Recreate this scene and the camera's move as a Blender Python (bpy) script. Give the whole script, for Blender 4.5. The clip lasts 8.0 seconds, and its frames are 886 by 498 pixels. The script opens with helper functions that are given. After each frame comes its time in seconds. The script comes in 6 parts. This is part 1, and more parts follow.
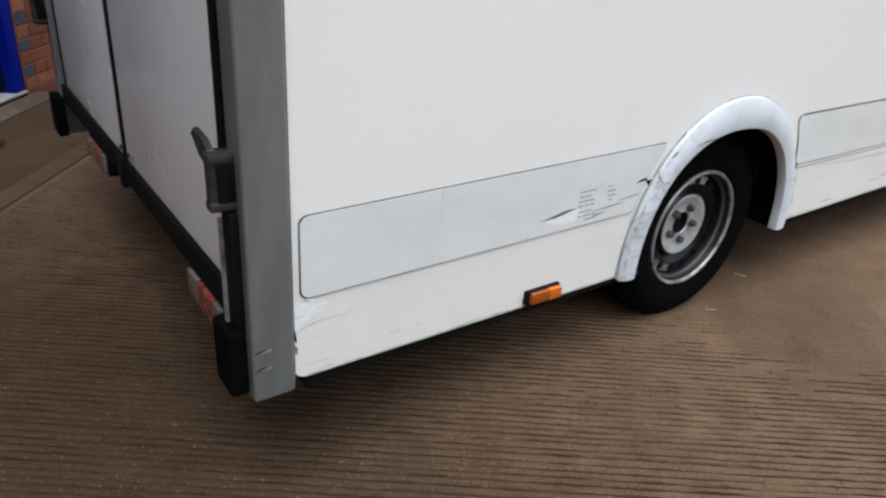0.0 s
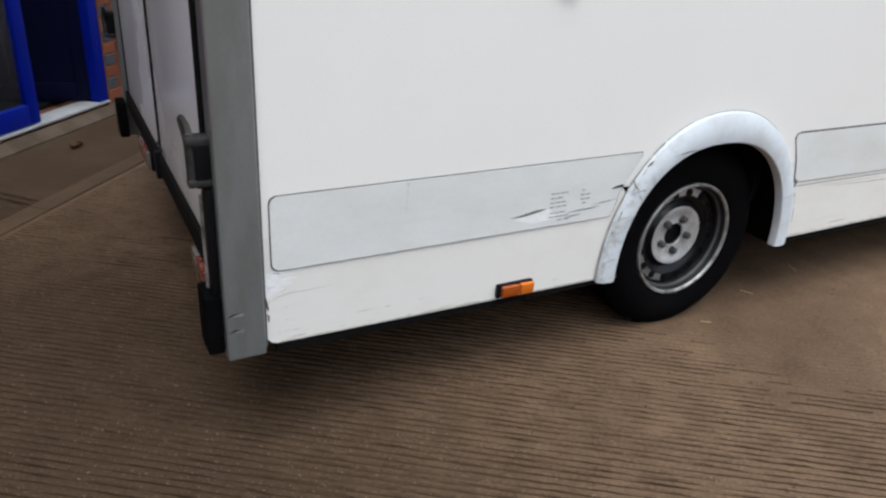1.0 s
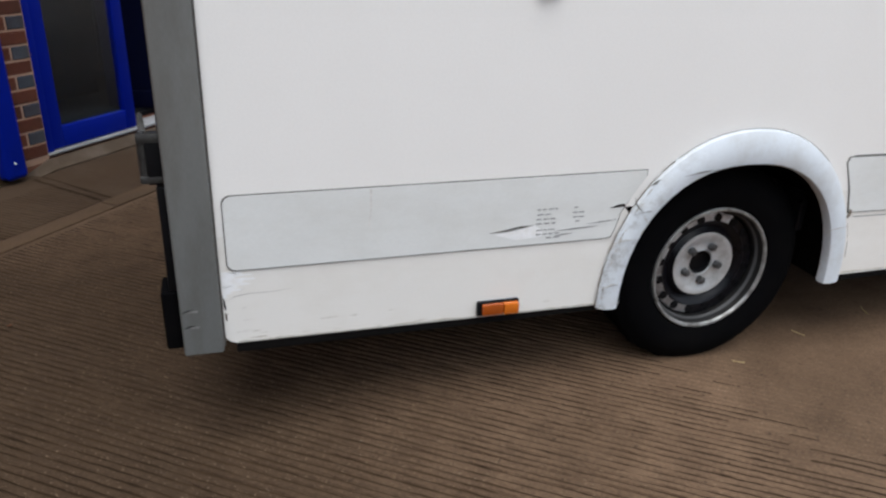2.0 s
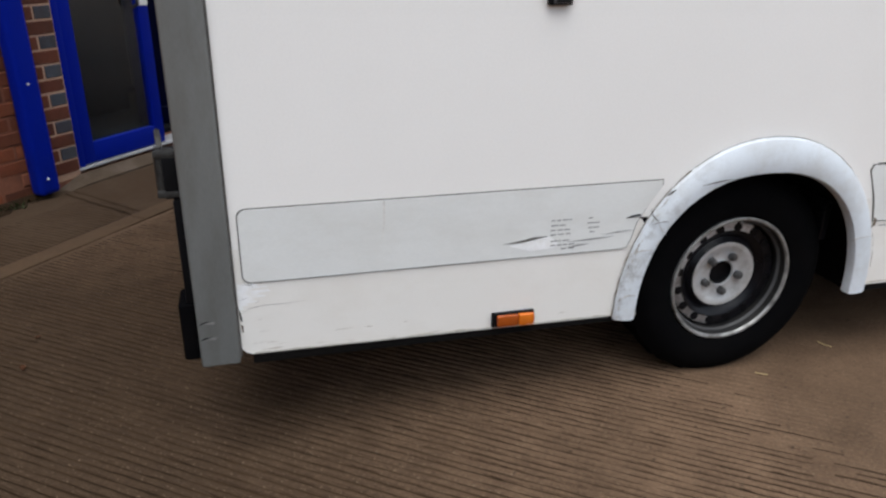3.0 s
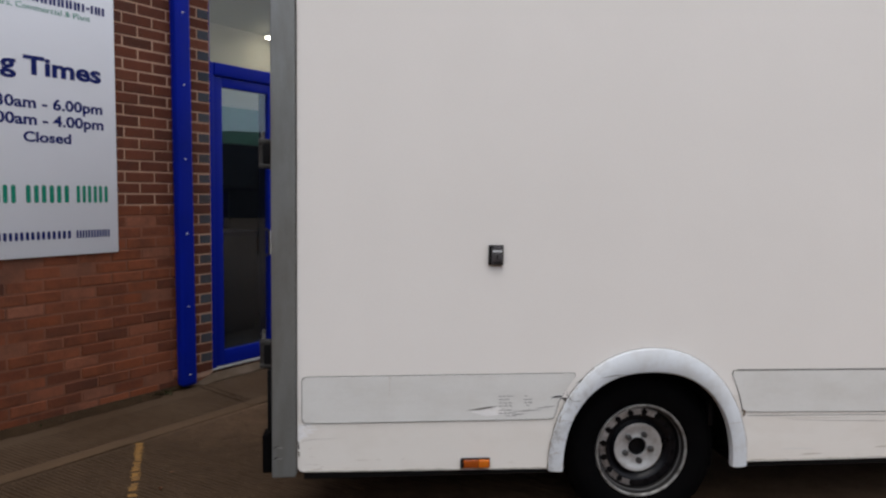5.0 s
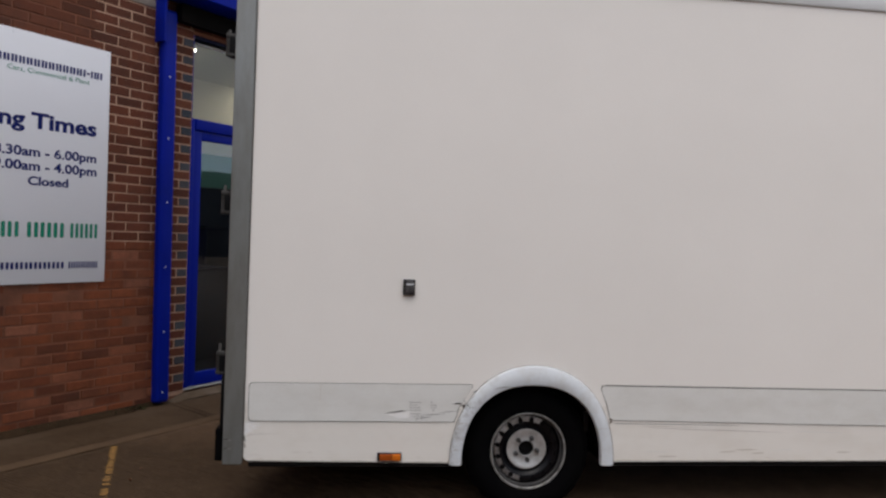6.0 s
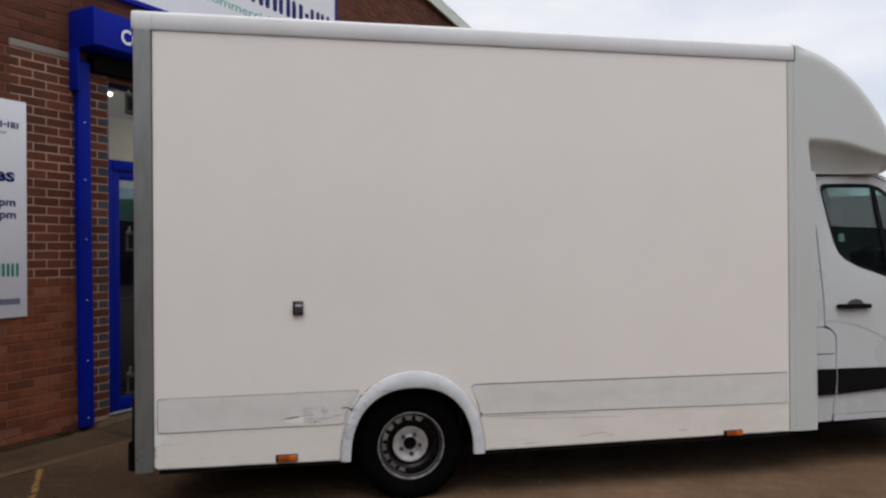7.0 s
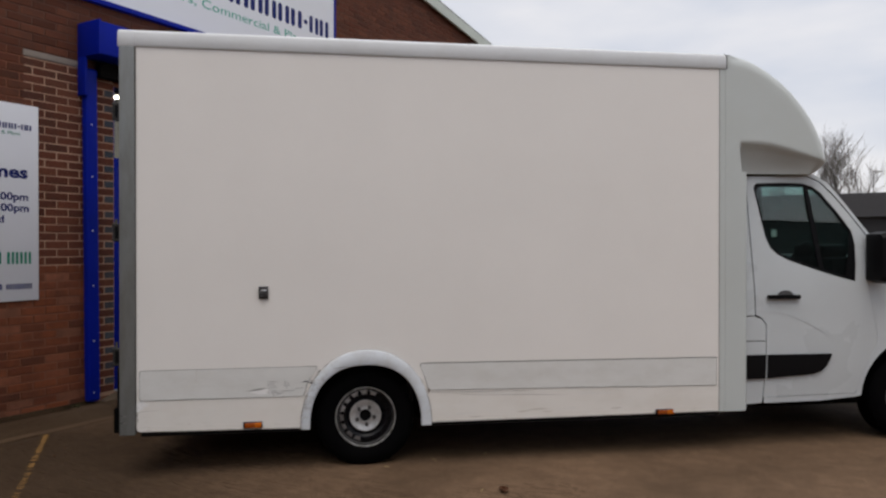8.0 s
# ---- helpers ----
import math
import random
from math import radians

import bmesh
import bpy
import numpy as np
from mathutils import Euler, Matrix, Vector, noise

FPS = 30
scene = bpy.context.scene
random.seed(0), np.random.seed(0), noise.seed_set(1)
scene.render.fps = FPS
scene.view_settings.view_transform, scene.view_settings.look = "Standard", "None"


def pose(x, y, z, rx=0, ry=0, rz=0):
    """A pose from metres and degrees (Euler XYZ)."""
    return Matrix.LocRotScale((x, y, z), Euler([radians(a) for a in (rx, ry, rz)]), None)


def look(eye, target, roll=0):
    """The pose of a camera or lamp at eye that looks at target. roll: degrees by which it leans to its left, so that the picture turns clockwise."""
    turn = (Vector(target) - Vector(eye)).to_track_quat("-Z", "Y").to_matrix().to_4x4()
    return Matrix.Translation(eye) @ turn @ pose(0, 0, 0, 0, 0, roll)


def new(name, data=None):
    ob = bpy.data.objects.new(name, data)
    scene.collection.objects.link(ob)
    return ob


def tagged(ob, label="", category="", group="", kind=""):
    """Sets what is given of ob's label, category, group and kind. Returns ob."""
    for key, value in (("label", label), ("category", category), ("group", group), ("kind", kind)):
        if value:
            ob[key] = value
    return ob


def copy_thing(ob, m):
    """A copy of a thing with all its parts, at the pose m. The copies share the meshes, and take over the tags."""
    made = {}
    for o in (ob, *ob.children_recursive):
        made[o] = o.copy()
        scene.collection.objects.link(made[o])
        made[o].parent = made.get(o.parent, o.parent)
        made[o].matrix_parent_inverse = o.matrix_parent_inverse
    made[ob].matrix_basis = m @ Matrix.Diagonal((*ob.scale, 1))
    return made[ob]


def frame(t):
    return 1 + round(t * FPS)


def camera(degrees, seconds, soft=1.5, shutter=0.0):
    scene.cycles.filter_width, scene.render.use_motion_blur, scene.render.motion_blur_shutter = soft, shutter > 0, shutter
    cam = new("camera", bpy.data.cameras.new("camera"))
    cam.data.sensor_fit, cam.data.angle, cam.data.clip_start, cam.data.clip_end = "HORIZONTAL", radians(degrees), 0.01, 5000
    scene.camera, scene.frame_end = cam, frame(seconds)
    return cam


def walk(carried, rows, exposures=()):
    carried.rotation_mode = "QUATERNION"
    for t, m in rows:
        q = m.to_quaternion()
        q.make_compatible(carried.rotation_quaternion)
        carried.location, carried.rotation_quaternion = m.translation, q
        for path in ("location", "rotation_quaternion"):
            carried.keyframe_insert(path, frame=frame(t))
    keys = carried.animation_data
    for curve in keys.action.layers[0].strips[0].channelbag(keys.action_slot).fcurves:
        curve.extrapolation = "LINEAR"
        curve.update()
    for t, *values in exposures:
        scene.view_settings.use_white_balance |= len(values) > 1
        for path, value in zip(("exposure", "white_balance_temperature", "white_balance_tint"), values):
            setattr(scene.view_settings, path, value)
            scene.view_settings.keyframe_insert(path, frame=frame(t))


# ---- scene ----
cam = camera(63.2, 8.0, soft=2.4)
PATH = [
    (0, (-0.527, -1.259, 1.327), (0.546, 0.175, 0.436), 4.2),
    (0.5, (-0.446, -1.424, 1.316), (0.546, 0.103, 0.488), 2.1),
    (1, (-0.369, -1.583, 1.33), (0.519, 0.001, 0.492), 3.7),
    (1.2, (-0.289, -1.662, 1.349), (0.501, -0.021, 0.524), 0.8),
    (1.5, (-0.118, -1.668, 1.322), (0.575, 0.048, 0.562), 3.1),
    (1.7, (0.004, -1.681, 1.309), (0.624, 0.039, 0.498), 3.4),
    (2.8, (0.091, -1.709, 1.303), (0.589, 0.067, 0.531), 1.2),
    (3, (0.098, -1.714, 1.311), (0.577, 0.063, 0.528), 1.1),
    (3.5, (0.117, -1.82, 1.347), (0.569, 0.014, 0.691), 0.1),
    (4, (0.105, -2.127, 1.415), (0.56, -0.25, 0.894), 1.7),
    (4.2, (0.123, -2.301, 1.387), (0.555, -0.388, 0.997), 2.3),
    (4.5, (0.178, -2.484, 1.491), (0.477, -0.53, 1.192), 0.9),
    (4.7, (0.239, -2.685, 1.475), (0.442, -0.71, 1.236), 1.0),
    (5.8, (0.474, -3.609, 1.532), (0.701, -1.623, 1.479), 0.7),
    (6, (0.558, -3.769, 1.498), (0.797, -1.783, 1.46), 2.2),
    (6.2, (0.678, -3.882, 1.558), (0.924, -1.899, 1.486), 2.3),
    (6.5, (0.763, -4.066, 1.551), (1.066, -2.089, 1.573), 2.1),
    (7, (0.882, -4.416, 1.555), (1.259, -2.452, 1.561), -0.4),
    (7.5, (1.1, -4.839, 1.533), (1.405, -2.863, 1.586), -0.4),
    (7.8, (1.237, -4.946, 1.562), (1.514, -2.965, 1.554), 0.9),
    (8, (1.328, -5.004, 1.536), (1.621, -3.025, 1.527), 0.0),
]
EXPOSURES = [(0.0, 1.29, 6320, 7), (1.0, 1.29, 6320, 7), (1.5, 1.24, 6350, 8), (3.0, 1.15, 6430, 9), (3.5, 1.14, 6480, 10), (4.5, 0.87, 6620, 11), (6.0, 0.64, 6880, 13), (6.5, 0.64, 6900, 13), (7.0, 0.53, 6930, 13), (7.5, 0.49, 6980, 13), (8.0, 0.38, 6980, 13)]
walk(cam, [(t, look(eye, target, roll)) for t, eye, target, roll in PATH], EXPOSURES)

# ---------------------------------------------------------------- light
world = bpy.data.worlds.new("overcast")
scene.world = world
world.use_nodes = True
wn, wl = world.node_tree.nodes, world.node_tree.links
wn.clear()
w_out, w_bg = wn.new("ShaderNodeOutputWorld"), wn.new("ShaderNodeBackground")
w_sky = wn.new("ShaderNodeTexSky")
w_sky.sky_type, w_sky.sun_disc = "NISHITA", False
w_sky.sun_elevation, w_sky.sun_rotation = radians(82), radians(124)
w_sky.air_density, w_sky.dust_density = 1.0, 2.0
w_co, w_map, w_no = wn.new("ShaderNodeTexCoord"), wn.new("ShaderNodeMapping"), wn.new("ShaderNodeTexNoise")
w_map.inputs["Scale"].default_value = (1.2, 1.2, 4.0)
w_no.inputs["Scale"].default_value, w_no.inputs["Detail"].default_value = 1.6, 6.0
w_ramp = wn.new("ShaderNodeValToRGB")
w_ramp.color_ramp.elements[0].position, w_ramp.color_ramp.elements[0].color = 0.36, (6.7, 7.6, 9.1, 1)
w_ramp.color_ramp.elements[1].position, w_ramp.color_ramp.elements[1].color = 0.64, (10.1, 10.4, 10.9, 1)
w_mix = wn.new("ShaderNodeMixRGB")
w_mix.inputs["Fac"].default_value = 0.88
wl.new(w_co.outputs["Generated"], w_map.inputs["Vector"])
wl.new(w_map.outputs["Vector"], w_no.inputs["Vector"])
wl.new(w_no.outputs["Fac"], w_ramp.inputs["Fac"])
wl.new(w_sky.outputs["Color"], w_mix.inputs["Color1"])
wl.new(w_ramp.outputs["Color"], w_mix.inputs["Color2"])
wl.new(w_mix.outputs["Color"], w_bg.inputs["Color"])
w_bg.inputs["Strength"].default_value = 0.072
wl.new(w_bg.outputs["Background"], w_out.inputs["Surface"])

sun_data = bpy.data.lights.new("sun", "SUN")
sun_data.energy, sun_data.angle, sun_data.color = 1.1, radians(48), (1.0, 0.985, 0.96)
sun = new("sun", sun_data)
sun.matrix_world = look((0, 0, 20), (0.10 * 14, 0.36 * 14, 20 - 14))

# ---------------------------------------------------------------- materials

def material(name, base, rough=0.5, metal=0.0, grain=0.06, scale=6.0, fine=90.0, bump=0.05, coat=0.0,
             stain=None, stain_amount=0.0, stain_scale=2.5, stretch=(1, 1, 1), pick=None, tones=None, spec=0.5):
    """A painted, cast or mineral surface: base colour with large and small variation, stains, and fine relief.
    pick: 'object' or 'island' takes the base colour from tones, piece by piece."""
    m = bpy.data.materials.new(name)
    m.use_nodes = True
    nodes, links = m.node_tree.nodes, m.node_tree.links
    b = nodes["Principled BSDF"]
    co, mp = nodes.new("ShaderNodeTexCoord"), nodes.new("ShaderNodeMapping")
    mp.inputs["Scale"].default_value = stretch
    geo = nodes.new("ShaderNodeNewGeometry")
    links.new(geo.outputs["Position"], mp.inputs["Vector"])

    def noise_at(s, detail=4.0, rough_=0.6):
        n = nodes.new("ShaderNodeTexNoise")
        n.inputs["Scale"].default_value, n.inputs["Detail"].default_value, n.inputs["Roughness"].default_value = s, detail, rough_
        links.new(mp.outputs["Vector"], n.inputs["Vector"])
        return n.outputs["Fac"]

    def mix(mode, fac, a, c):
        x = nodes.new("ShaderNodeMixRGB")
        x.blend_type = mode
        for sock, v in (("Fac", fac), ("Color1", a), ("Color2", c)):
            if hasattr(v, "is_linked"):
                links.new(v, x.inputs[sock])
            elif sock == "Fac":
                x.inputs[sock].default_value = v
            else:
                x.inputs[sock].default_value = (*v, 1)
        return x.outputs["Color"]

    colour = base
    if pick:
        src = nodes.new("ShaderNodeObjectInfo").outputs["Random"] if pick == "object" else geo.outputs["Random Per Island"]
        r = nodes.new("ShaderNodeValToRGB")
        r.color_ramp.interpolation = "LINEAR"
        while len(r.color_ramp.elements) < len(tones):
            r.color_ramp.elements.new(0.5)
        for i, (e, c) in enumerate(zip(r.color_ramp.elements, tones)):
            e.position, e.color = i / (len(tones) - 1), (*c, 1)
        links.new(src, r.inputs["Fac"])
        colour = r.outputs["Color"]
    large, small = noise_at(scale), noise_at(fine, 3.0)

    def spread(src, lo, hi, a=0.25, c=0.75):
        n = nodes.new("ShaderNodeMapRange")
        for k, v in (("From Min", a), ("From Max", c), ("To Min", lo), ("To Max", hi)):
            n.inputs[k].default_value = v
        links.new(src, n.inputs["Value"])
        return n.outputs["Result"]

    def grey(src):
        n = nodes.new("ShaderNodeCombineColor")
        for k in ("Red", "Green", "Blue"):
            links.new(src, n.inputs[k])
        return n.outputs["Color"]

    colour = mix("MULTIPLY", 1.0, colour, grey(spread(large, 1 - grain, 1 + grain)))
    colour = mix("MULTIPLY", 1.0, colour, grey(spread(small, 1 - grain, 1 + grain)))
    if stain:
        mask = spread(noise_at(stain_scale, 8.0, 0.65), 0.0, stain_amount, 0.45, 0.72)
        colour = mix("MIX", mask, colour, stain)
    links.new(colour, b.inputs["Base Color"]) if hasattr(colour, "is_linked") else None
    links.new(spread(large, max(rough - 0.08, 0.02), min(rough + 0.08, 1)), b.inputs["Roughness"])
    b.inputs["Metallic"].default_value = metal
    b.inputs["Specular IOR Level"].default_value = spec
    b.inputs["Coat Weight"].default_value = coat
    if bump:
        bp = nodes.new("ShaderNodeBump")
        bp.inputs["Strength"].default_value, bp.inputs["Distance"].default_value = bump, 0.01
        links.new(small, bp.inputs["Height"])
        links.new(bp.outputs["Normal"], b.inputs["Normal"])
    return m


def glass(name, tint=(0.8, 0.9, 0.87), rough=0.0, clear=0.85, gloss=0.045, sheen=(0.95, 0.97, 0.97)):
    """A thin pane: clear in part, glossy by its Fresnel reflection."""
    m = bpy.data.materials.new(name)
    m.use_nodes = True
    nodes, links = m.node_tree.nodes, m.node_tree.links
    nodes.clear()
    out, mixer = nodes.new("ShaderNodeOutputMaterial"), nodes.new("ShaderNodeMixShader")
    tr, gl, lw = nodes.new("ShaderNodeBsdfTransparent"), nodes.new("ShaderNodeBsdfGlossy"), nodes.new("ShaderNodeLayerWeight")
    tr.inputs["Color"].default_value = (*[clear * c for c in tint], 1)
    gl.inputs["Color"].default_value, gl.inputs["Roughness"].default_value = (*sheen, 1), rough
    lw.inputs["Blend"].default_value = 0.5
    pw, fac = nodes.new("ShaderNodeMath"), nodes.new("ShaderNodeMapRange")
    pw.operation = "POWER"
    pw.inputs[1].default_value = 5.0
    fac.inputs["To Min"].default_value, fac.inputs["To Max"].default_value = gloss, 0.6
    links.new(lw.outputs["Facing"], pw.inputs[0])
    links.new(pw.outputs[0], fac.inputs["Value"])
    links.new(fac.outputs["Result"], mixer.inputs["Fac"])
    links.new(tr.outputs["BSDF"], mixer.inputs[1])
    links.new(gl.outputs["BSDF"], mixer.inputs[2])
    links.new(mixer.outputs["Shader"], out.inputs["Surface"])
    return m


def gritty(name, base, dark, pale, shade_patch=None):
    """Old concrete: broad stains, blotches, grit speckle and fine pitting."""
    m = bpy.data.materials.new(name)
    m.use_nodes = True
    nodes, links = m.node_tree.nodes, m.node_tree.links
    b = nodes["Principled BSDF"]
    geo = nodes.new("ShaderNodeNewGeometry")

    def noise_ramp(scale, stops, detail=5.0, rough=0.6):
        n, r = nodes.new("ShaderNodeTexNoise"), nodes.new("ShaderNodeValToRGB")
        n.inputs["Scale"].default_value, n.inputs["Detail"].default_value, n.inputs["Roughness"].default_value = scale, detail, rough
        links.new(geo.outputs["Position"], n.inputs["Vector"])
        for e, (p, c) in zip(r.color_ramp.elements, stops):
            e.position, e.color = p, (*c, 1)
        links.new(n.outputs["Fac"], r.inputs["Fac"])
        return r.outputs["Color"], n.outputs["Fac"]

    def mixed(mode, fac, a, c):
        x = nodes.new("ShaderNodeMixRGB")
        x.blend_type = mode
        if hasattr(fac, "is_linked"):
            links.new(fac, x.inputs["Fac"])
        else:
            x.inputs["Fac"].default_value = fac
        for sock, v in (("Color1", a), ("Color2", c)):
            if hasattr(v, "is_linked"):
                links.new(v, x.inputs[sock])
            else:
                x.inputs[sock].default_value = (*v, 1)
        return x.outputs["Color"]

    broad, _ = noise_ramp(0.8, ((0.42, (0, 0, 0)), (0.70, (0.52, 0.52, 0.52))), 6.0, 0.62)
    blotch, _ = noise_ramp(7.0, ((0.35, (0.83, 0.80, 0.77)), (0.68, (1.17, 1.15, 1.12))), 6.0, 0.7)
    speck, speck_fac = noise_ramp(85.0, ((0.33, (0.74, 0.72, 0.70)), (0.66, (1.22, 1.22, 1.21))), 4.0, 0.75)
    fleck, _ = noise_ramp(150.0, ((0.655, (0, 0, 0)), (0.70, (0.8, 0.8, 0.8))), 2.0, 0.5)
    pit, _ = noise_ramp(38.0, ((0.30, (0.8, 0.8, 0.8)), (0.36, (0, 0, 0))), 3.0, 0.6)
    colour = mixed("MIX", broad, base, dark)
    if shade_patch:
        # painted shade between van and wall: centre, radius, with a ragged edge
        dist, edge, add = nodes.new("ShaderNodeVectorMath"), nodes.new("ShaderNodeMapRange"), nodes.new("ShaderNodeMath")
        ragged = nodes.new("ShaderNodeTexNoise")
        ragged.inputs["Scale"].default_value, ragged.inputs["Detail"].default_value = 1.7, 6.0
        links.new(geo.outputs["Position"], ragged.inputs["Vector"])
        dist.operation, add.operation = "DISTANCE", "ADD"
        dist.inputs[1].default_value = (shade_patch[0], shade_patch[1], 0.0)
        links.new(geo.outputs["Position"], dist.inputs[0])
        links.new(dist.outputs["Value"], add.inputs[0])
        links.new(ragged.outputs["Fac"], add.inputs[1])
        for k, v in (("From Min", 0.5 + shade_patch[2] * 0.45), ("From Max", 0.5 + shade_patch[2]), ("To Min", 0.88), ("To Max", 0.0)):
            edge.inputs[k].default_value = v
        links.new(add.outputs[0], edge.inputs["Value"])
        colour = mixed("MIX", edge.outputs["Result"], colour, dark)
    colour = mixed("MULTIPLY", 1.0, colour, blotch)
    colour = mixed("MULTIPLY", 1.0, colour, speck)
    colour = mixed("MIX", fleck, colour, pale)
    colour = mixed("MIX", pit, colour, dark)
    links.new(colour, b.inputs["Base Color"])
    b.inputs["Roughness"].default_value, b.inputs["Specular IOR Level"].default_value = 0.78, 0.18
    bp = nodes.new("ShaderNodeBump")
    bp.inputs["Strength"].default_value, bp.inputs["Distance"].default_value = 0.4, 0.006
    links.new(speck_fac, bp.inputs["Height"])
    links.new(bp.outputs["Normal"], b.inputs["Normal"])
    return m


def glow(name, colour, strength):
    m = bpy.data.materials.new(name)
    m.use_nodes = True
    b = m.node_tree.nodes["Principled BSDF"]
    b.inputs["Base Color"].default_value = (*colour, 1)
    b.inputs["Emission Color"].default_value, b.inputs["Emission Strength"].default_value = (*colour, 1), strength
    return m


M_PANEL = material("cream_white_panel", (0.865, 0.84, 0.812), 0.42, grain=0.02, scale=1.2, fine=160, bump=0.015, stain=(0.78, 0.755, 0.72), stain_amount=0.22, stain_scale=0.9)
M_SKIRT = material("cream_skirt", (0.82, 0.795, 0.755), 0.45, grain=0.02, scale=2.0, fine=140, bump=0.02, stain=(0.66, 0.61, 0.54), stain_amount=0.4, stain_scale=2.2, stretch=(1, 1, 2))
M_STRIP = material("grey_white_strip", (0.735, 0.738, 0.722), 0.5, grain=0.03, scale=3.0, fine=120, bump=0.02, stain=(0.55, 0.53, 0.48), stain_amount=0.35, stain_scale=3.5, stretch=(1, 1, 2.5))
M_ARCH = material("scuffed_white_moulding", (0.65, 0.69, 0.735), 0.4, grain=0.03, scale=5.0, fine=140, bump=0.03, stain=(0.42, 0.40, 0.37), stain_amount=0.5, stain_scale=9.0)
arch_nodes, arch_links = M_ARCH.node_tree.nodes, M_ARCH.node_tree.links
arch_bsdf = arch_nodes["Principled BSDF"]
clean = arch_bsdf.inputs["Base Color"].links[0].from_socket
a_geo, a_sep, a_leg, a_no, a_hit, a_mul, a_mix = [arch_nodes.new(k) for k in ("ShaderNodeNewGeometry", "ShaderNodeSeparateXYZ", "ShaderNodeMapRange", "ShaderNodeTexNoise", "ShaderNodeMapRange", "ShaderNodeMath", "ShaderNodeMixRGB")]
a_no.inputs["Scale"].default_value, a_no.inputs["Detail"].default_value, a_no.inputs["Roughness"].default_value = 27.0, 8.0, 0.75
for k, v in (("From Min", 1.42), ("From Max", 1.10), ("To Min", 0.0), ("To Max", 1.0)):
    a_leg.inputs[k].default_value = v
for k, v in (("From Min", 0.50), ("From Max", 0.64), ("To Min", 0.0), ("To Max", 0.62)):
    a_hit.inputs[k].default_value = v
a_mul.operation = "MULTIPLY"
a_mix.inputs["Color2"].default_value = (0.27, 0.265, 0.265, 1)
arch_links.new(a_geo.outputs["Position"], a_sep.inputs["Vector"])
arch_links.new(a_geo.outputs["Position"], a_no.inputs["Vector"])
arch_links.new(a_sep.outputs["X"], a_leg.inputs["Value"])
arch_links.new(a_no.outputs["Fac"], a_hit.inputs["Value"])
arch_links.new(a_leg.outputs["Result"], a_mul.inputs[0])
arch_links.new(a_hit.outputs["Result"], a_mul.inputs[1])
arch_links.new(a_mul.outputs[0], a_mix.inputs["Fac"])
arch_links.new(clean, a_mix.inputs["Color1"])
arch_links.new(a_mix.outputs["Color"], arch_bsdf.inputs["Base Color"])
M_GRP = material("white_moulded_plastic", (0.555, 0.595, 0.59), 0.38, grain=0.02, scale=1.5, fine=140, bump=0.015, stain=(0.51, 0.54, 0.51), stain_amount=0.3, stain_scale=1.4)
M_CAB = material("white_van_paint", (0.568, 0.606, 0.628), 0.3, grain=0.02, scale=1.5, fine=150, bump=0.0, coat=0.25, stain=(0.50, 0.52, 0.53), stain_amount=0.3, stain_scale=1.6)
M_RAIL = material("white_roof_rail", (0.70, 0.725, 0.75), 0.42, grain=0.03, scale=3.0, fine=120, bump=0.02, stain=(0.55, 0.55, 0.52), stain_amount=0.3, stain_scale=4.0)
M_POST = material("grey_metal_post", (0.240, 0.252, 0.250), 0.36, metal=0.45, grain=0.07, scale=4.0, fine=110, bump=0.03, stain=(0.15, 0.136, 0.120), stain_amount=0.6, stain_scale=3.0, stretch=(3, 3, 0.6))
M_REAR = material("dull_white_rear_door", (0.82, 0.835, 0.85), 0.24, grain=0.02, scale=1.2, fine=120, bump=0.015, stain=(0.74, 0.735, 0.73), stain_amount=0.2, stain_scale=0.7)
M_BLACK = material("black_plastic", (0.005, 0.005, 0.006), 0.5, grain=0.15, fine=200, bump=0.06, spec=0.12)
M_DARK = material("dirty_dark_metal", (0.005, 0.0045, 0.0045), 0.9, grain=0.25, fine=70, bump=0.15, stain=(0.013, 0.010, 0.008), stain_amount=0.4, spec=0.1)
M_RUBBER = material("tyre_rubber", (0.002, 0.002, 0.0025), 0.9, grain=0.2, fine=160, bump=0.12, stain=(0.007, 0.006, 0.005), stain_amount=0.35, stain_scale=6, spec=0.05)
M_CAST = material("cast_zinc", (0.060, 0.059, 0.057), 0.5, metal=0.6, grain=0.2, fine=120, bump=0.15, stain=(0.02, 0.018, 0.017), stain_amount=0.85, stain_scale=22, spec=0.25)
M_PAD = material("worn_lit_vent_paint", (0.56, 0.56, 0.57), 0.32, metal=0.35, grain=0.12, fine=150, bump=0.1, stain=(0.10, 0.09, 0.085), stain_amount=0.7, stain_scale=30)
M_HUB = material("bright_hub_paint", (0.56, 0.565, 0.57), 0.36, metal=0.4, grain=0.08, fine=150, bump=0.05, stain=(0.24, 0.22, 0.20), stain_amount=0.6, stain_scale=26)
M_RIM = material("silver_wheel_paint", (0.37, 0.37, 0.365), 0.40, metal=0.45, grain=0.12, fine=150, bump=0.08, stain=(0.055, 0.046, 0.038), stain_amount=0.95, stain_scale=24)
M_RIMDARK = material("black_wheel_paint", (0.004, 0.004, 0.006), 0.32, metal=0.0, grain=0.3, fine=60, bump=0.08, stain=(0.014, 0.012, 0.011), stain_amount=0.3, spec=0.22, stain_scale=20)
M_WELL = material("dull_grey_rim_well", (0.015, 0.0147, 0.015), 0.5, metal=0.3, grain=0.15, fine=110, bump=0.08, stain=(0.03, 0.027, 0.024), stain_amount=0.7, stain_scale=14)
